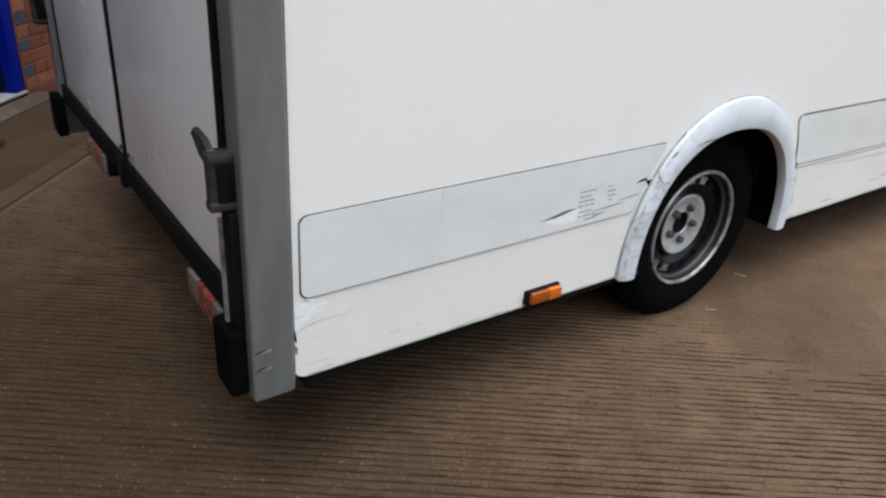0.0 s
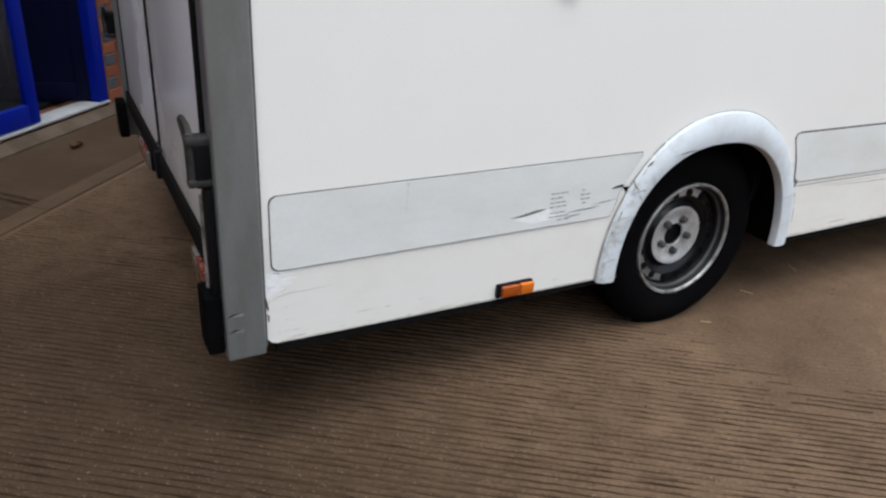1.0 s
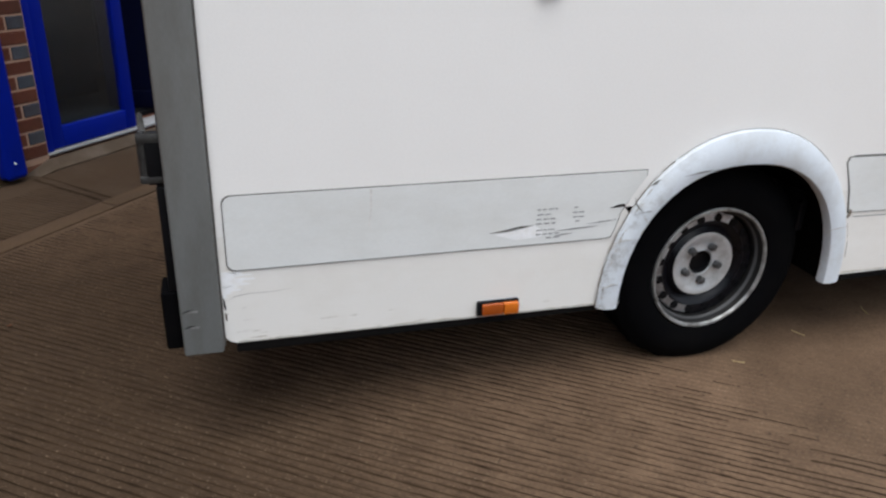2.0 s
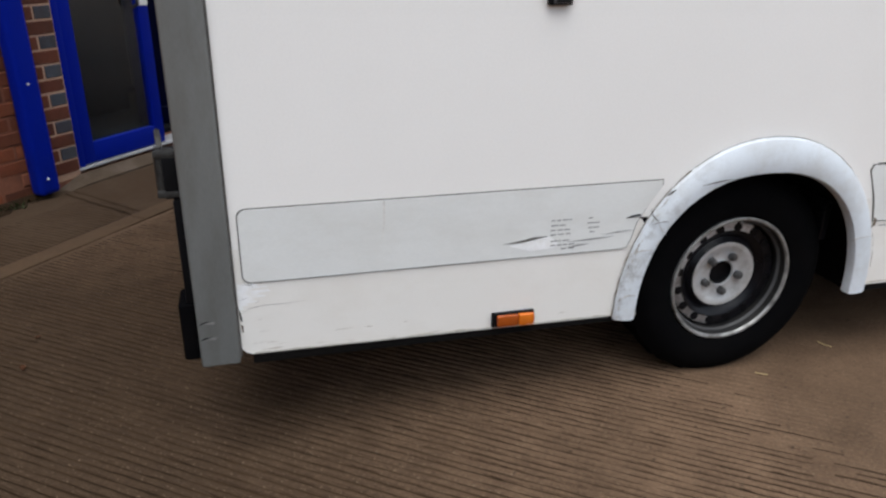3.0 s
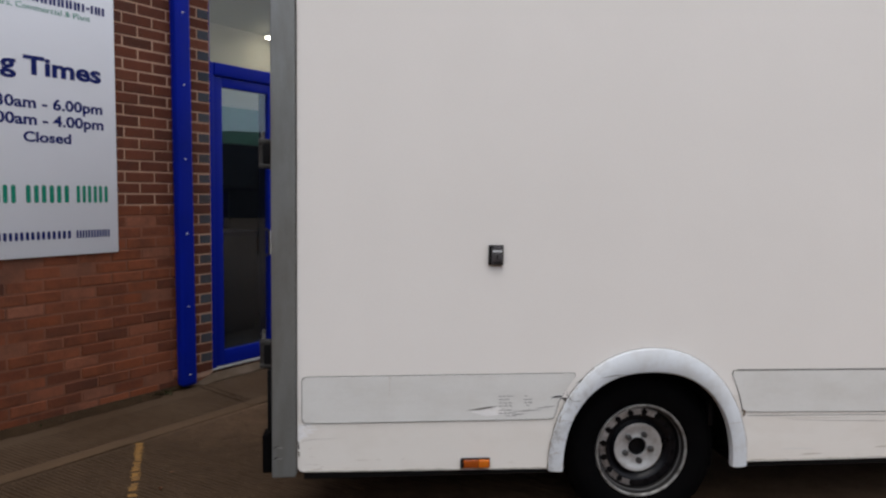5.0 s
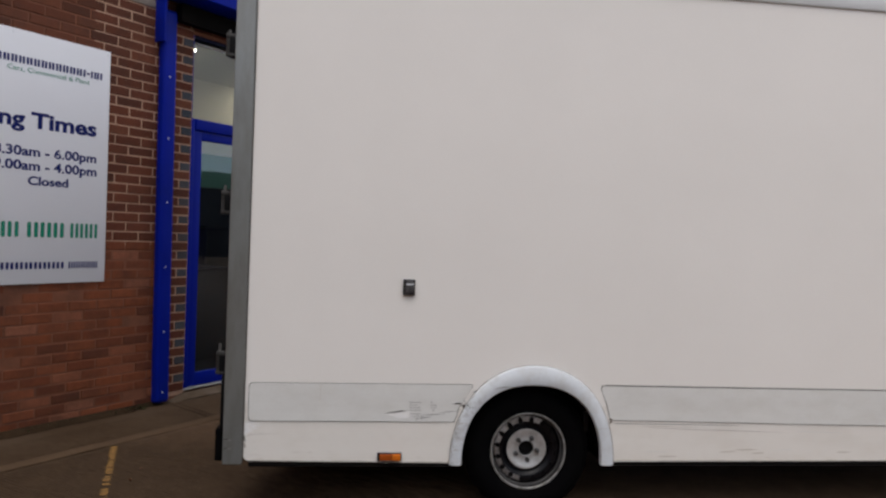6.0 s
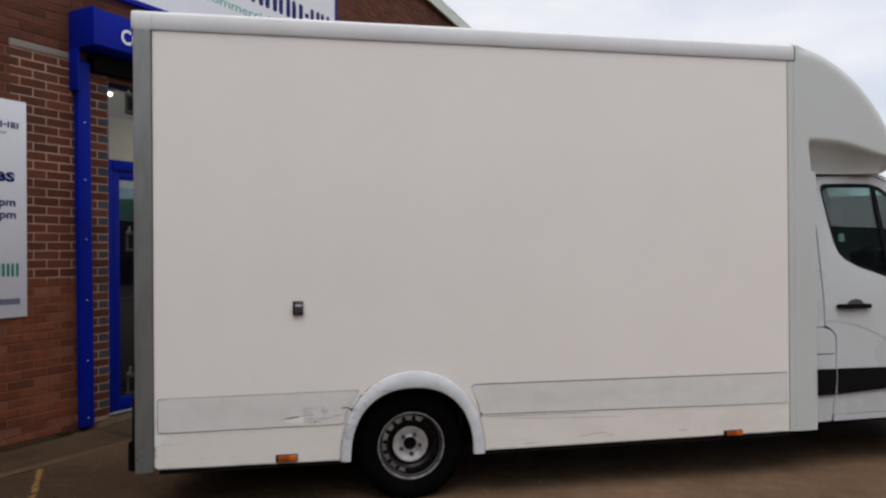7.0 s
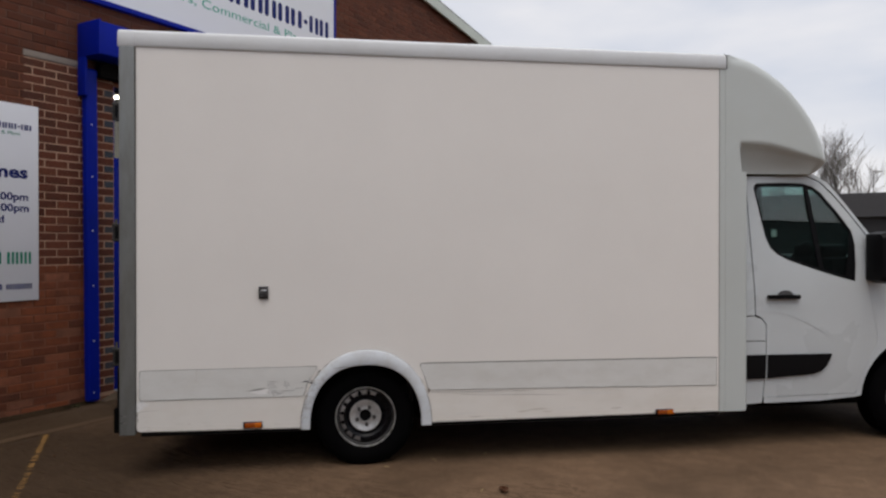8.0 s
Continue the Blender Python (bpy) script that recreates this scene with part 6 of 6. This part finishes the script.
for i in range(150):
    s, w = rng.uniform(-3.2, 3.0), rng.uniform(-4.0, 1.6)
    r = rng.uniform(0.0012, 0.0035) if i % 8 else rng.uniform(0.003, 0.0055)
    k = len(verts)
    verts += [(s + r * a * rng.uniform(0.7, 1.2), w + r * b * rng.uniform(0.7, 1.4), r * c * 0.7 + r * 0.4) for a, b, c in ((1, 0, 0), (0, 1, 0), (-1, 0, 0), (0, -1, 0), (0, 0, 1), (0, 0, -1))]
    faces += [(k + a, k + (a + 1) % 4, k + 4) for a in range(4)] + [(k + (a + 1) % 4, k + a, k + 5) for a in range(4)]
me = bpy.data.meshes.new("grit")
me.from_pydata(verts, [], faces)
me.materials.append(M_STEP)
grit = new("grit", me)
grit.matrix_world = SITE
tagged(grit, "scattered pale grit on the ribbed yard", "grit", kind="stuff")
for s_, w_, turn_, l_ in ((1.36, -1.50, 70, 0.05), (1.68, -1.75, 20, 0.06), (1.05, -1.30, 100, 0.04), (0.95, -2.10, 15, 0.05)):
    single("straw", tube(bmesh.new(), [(-l_ / 2, 0, 0.003), (0, 0.004, 0.004), (l_ / 2, -0.002, 0.003)], 0.0022, 5), M_STRAW, "short pale straw lying on the concrete", "straw", SITE @ pose(s_, w_, 0, 0, 0, turn_), group="straws")
bm = bmesh.new()
for i in range(190):
    s = rng.gauss(0.98, 0.10) if i < 120 else rng.uniform(-0.3, 1.1)
    p = Vector((s, WALL - abs(rng.gauss(0, 0.025)) - 0.004, 0.007))
    q = p + Vector((rng.uniform(-0.03, 0.03), rng.uniform(-0.04, 0.0), rng.uniform(0.006, 0.03)))
    n = (q - p).cross(Vector((0, 0, 1))).normalized() * rng.uniform(0.004, 0.01)
    if n.length < 0.001:
        continue
    bm.faces.new([bm.verts.new(v) for v in (p - n, p + n, q + n * 0.2, q - n * 0.2)])
single("weeds", bm, M_WEED, "low moss and weeds at the wall's foot", "weeds", SITE, kind="stuff", soft=False)

# ---------------------------------------------------------------- brickwork
BL, BH, J = 0.215, 0.065, 0.010
bm = bmesh.new()
near, far = [], {"old": [], "infill": [], "upper": [], "blue": []}
rng = random.Random(2)


def brick_kind(s, z):
    if z > 3.24 or (s < 0.59 and z > 2.72):
        return "upper"
    return "infill" if 0.59 < s and 1.33 < z else "old"


course, z = 0, 0.012
while z < 6.5:
    off = 0.0 if course % 2 else -(BL + J) / 2
    s = END0 + off
    while s < END1:
        a, b = max(s, END0), min(s + BL, END1)
        cells = [(a, b)]
        if z + BH > DZ0 - 0.03 and z < DZ1 and b > D1 - 0.1 and a < D1 + 0.114 + 0.1 and a > 1.6:
            e_ = D1 + (0.114 if course % 2 == 0 else 0.004)
            cells = [(max(a, e_), b)] if b > e_ + 0.03 else []
        elif z + BH > DZ0 - 0.03 and z < DZ1 and b > 1.27 and a < D1:        # cut at the doorway and its quoins
            cells = [(a, min(b, 1.262))] if a < 1.25 else []
        if 3.235 < z + BH and z < 3.302 and b > 0.585 and a < 1.10:        # lintel
            cells = [(a, 0.58)] if a < 0.56 else []
        for a, b in cells:
            if b - a < 0.02 or z + BH > verge(max(b, D0)) - 0.05:
                continue
            mid = (a + b) / 2
            k = brick_kind(mid, z)
            if -0.12 < mid < 1.27 and z < 3.24 and not (b < 0.712 and 1.06 < z < 2.72):
                near.append((a, b, z, k))
            elif not (b < 0.712 and 1.06 < z < 2.72 and mid > -0.6):
                far[k].append((a, b, z))
        s += BL + J
    if DZ0 - 0.06 < z < DZ1:
        if course % 2:
            near.append((1.272, 1.481, z, "infill"))
        else:
            near.append((1.272, 1.371, z, "infill"))
            near.append((1.381, 1.481, z, "blue"))
            far["blue"].append((D1 + 0.004, D1 + 0.104, z))
    z += BH + J
    course += 1

shared = {}


def brick_mesh(length, k):
    key = (round(length, 3), k)
    if key not in shared:
        shared[key] = mesh_of("brick", boxed(-length / 2, length / 2, 0.0, 0.06, 0.0, BH, r=0.004, seg=1), M_BRICK[k, "object"])
    return shared[key]


near.sort(key=lambda q: abs(q[0] - 1.2) + 0.35 * abs(q[2] - 1.3))
for a, b, z, k in near[:300]:
    o = new("brick", brick_mesh(b - a, k))
    o.parent, o.location = wall, ((a + b) / 2, WALL + rng.uniform(-0.002, 0.002), z)
for a, b, z, k in near[300:]:
    far[k].append((a, b, z))
for k, cells in far.items():
    if not cells:
        continue
    verts, faces = [], []
    for a, b, z in cells:
        y = WALL + rng.uniform(-0.002, 0.002)
        c, i = 0.004, len(verts)
        verts += [(a + c, y, z + c), (b - c, y, z + c), (b - c, y, z + BH - c), (a + c, y, z + BH - c), (a, y + c, z), (b, y + c, z), (b, y + c, z + BH), (a, y + c, z + BH),
                  (a, y + 0.05, z), (b, y + 0.05, z), (b, y + 0.05, z + BH), (a, y + 0.05, z + BH)]
        faces += [(i, i + 1, i + 2, i + 3)]
        for r0 in (0, 4):
            for n in range(4):
                m_ = (n + 1) % 4
                faces.append((i + r0 + n, i + r0 + 4 + n, i + r0 + 4 + m_, i + r0 + m_))
    me = bpy.data.meshes.new("brickwork")
    me.from_pydata(verts, [], faces)
    me.validate()
    me.materials.append(M_BRICK[k, "island"])
    o = new("brickwork", me)
    o.parent = wall
    tagged(o, "weathered brickwork courses", kind="stuff")
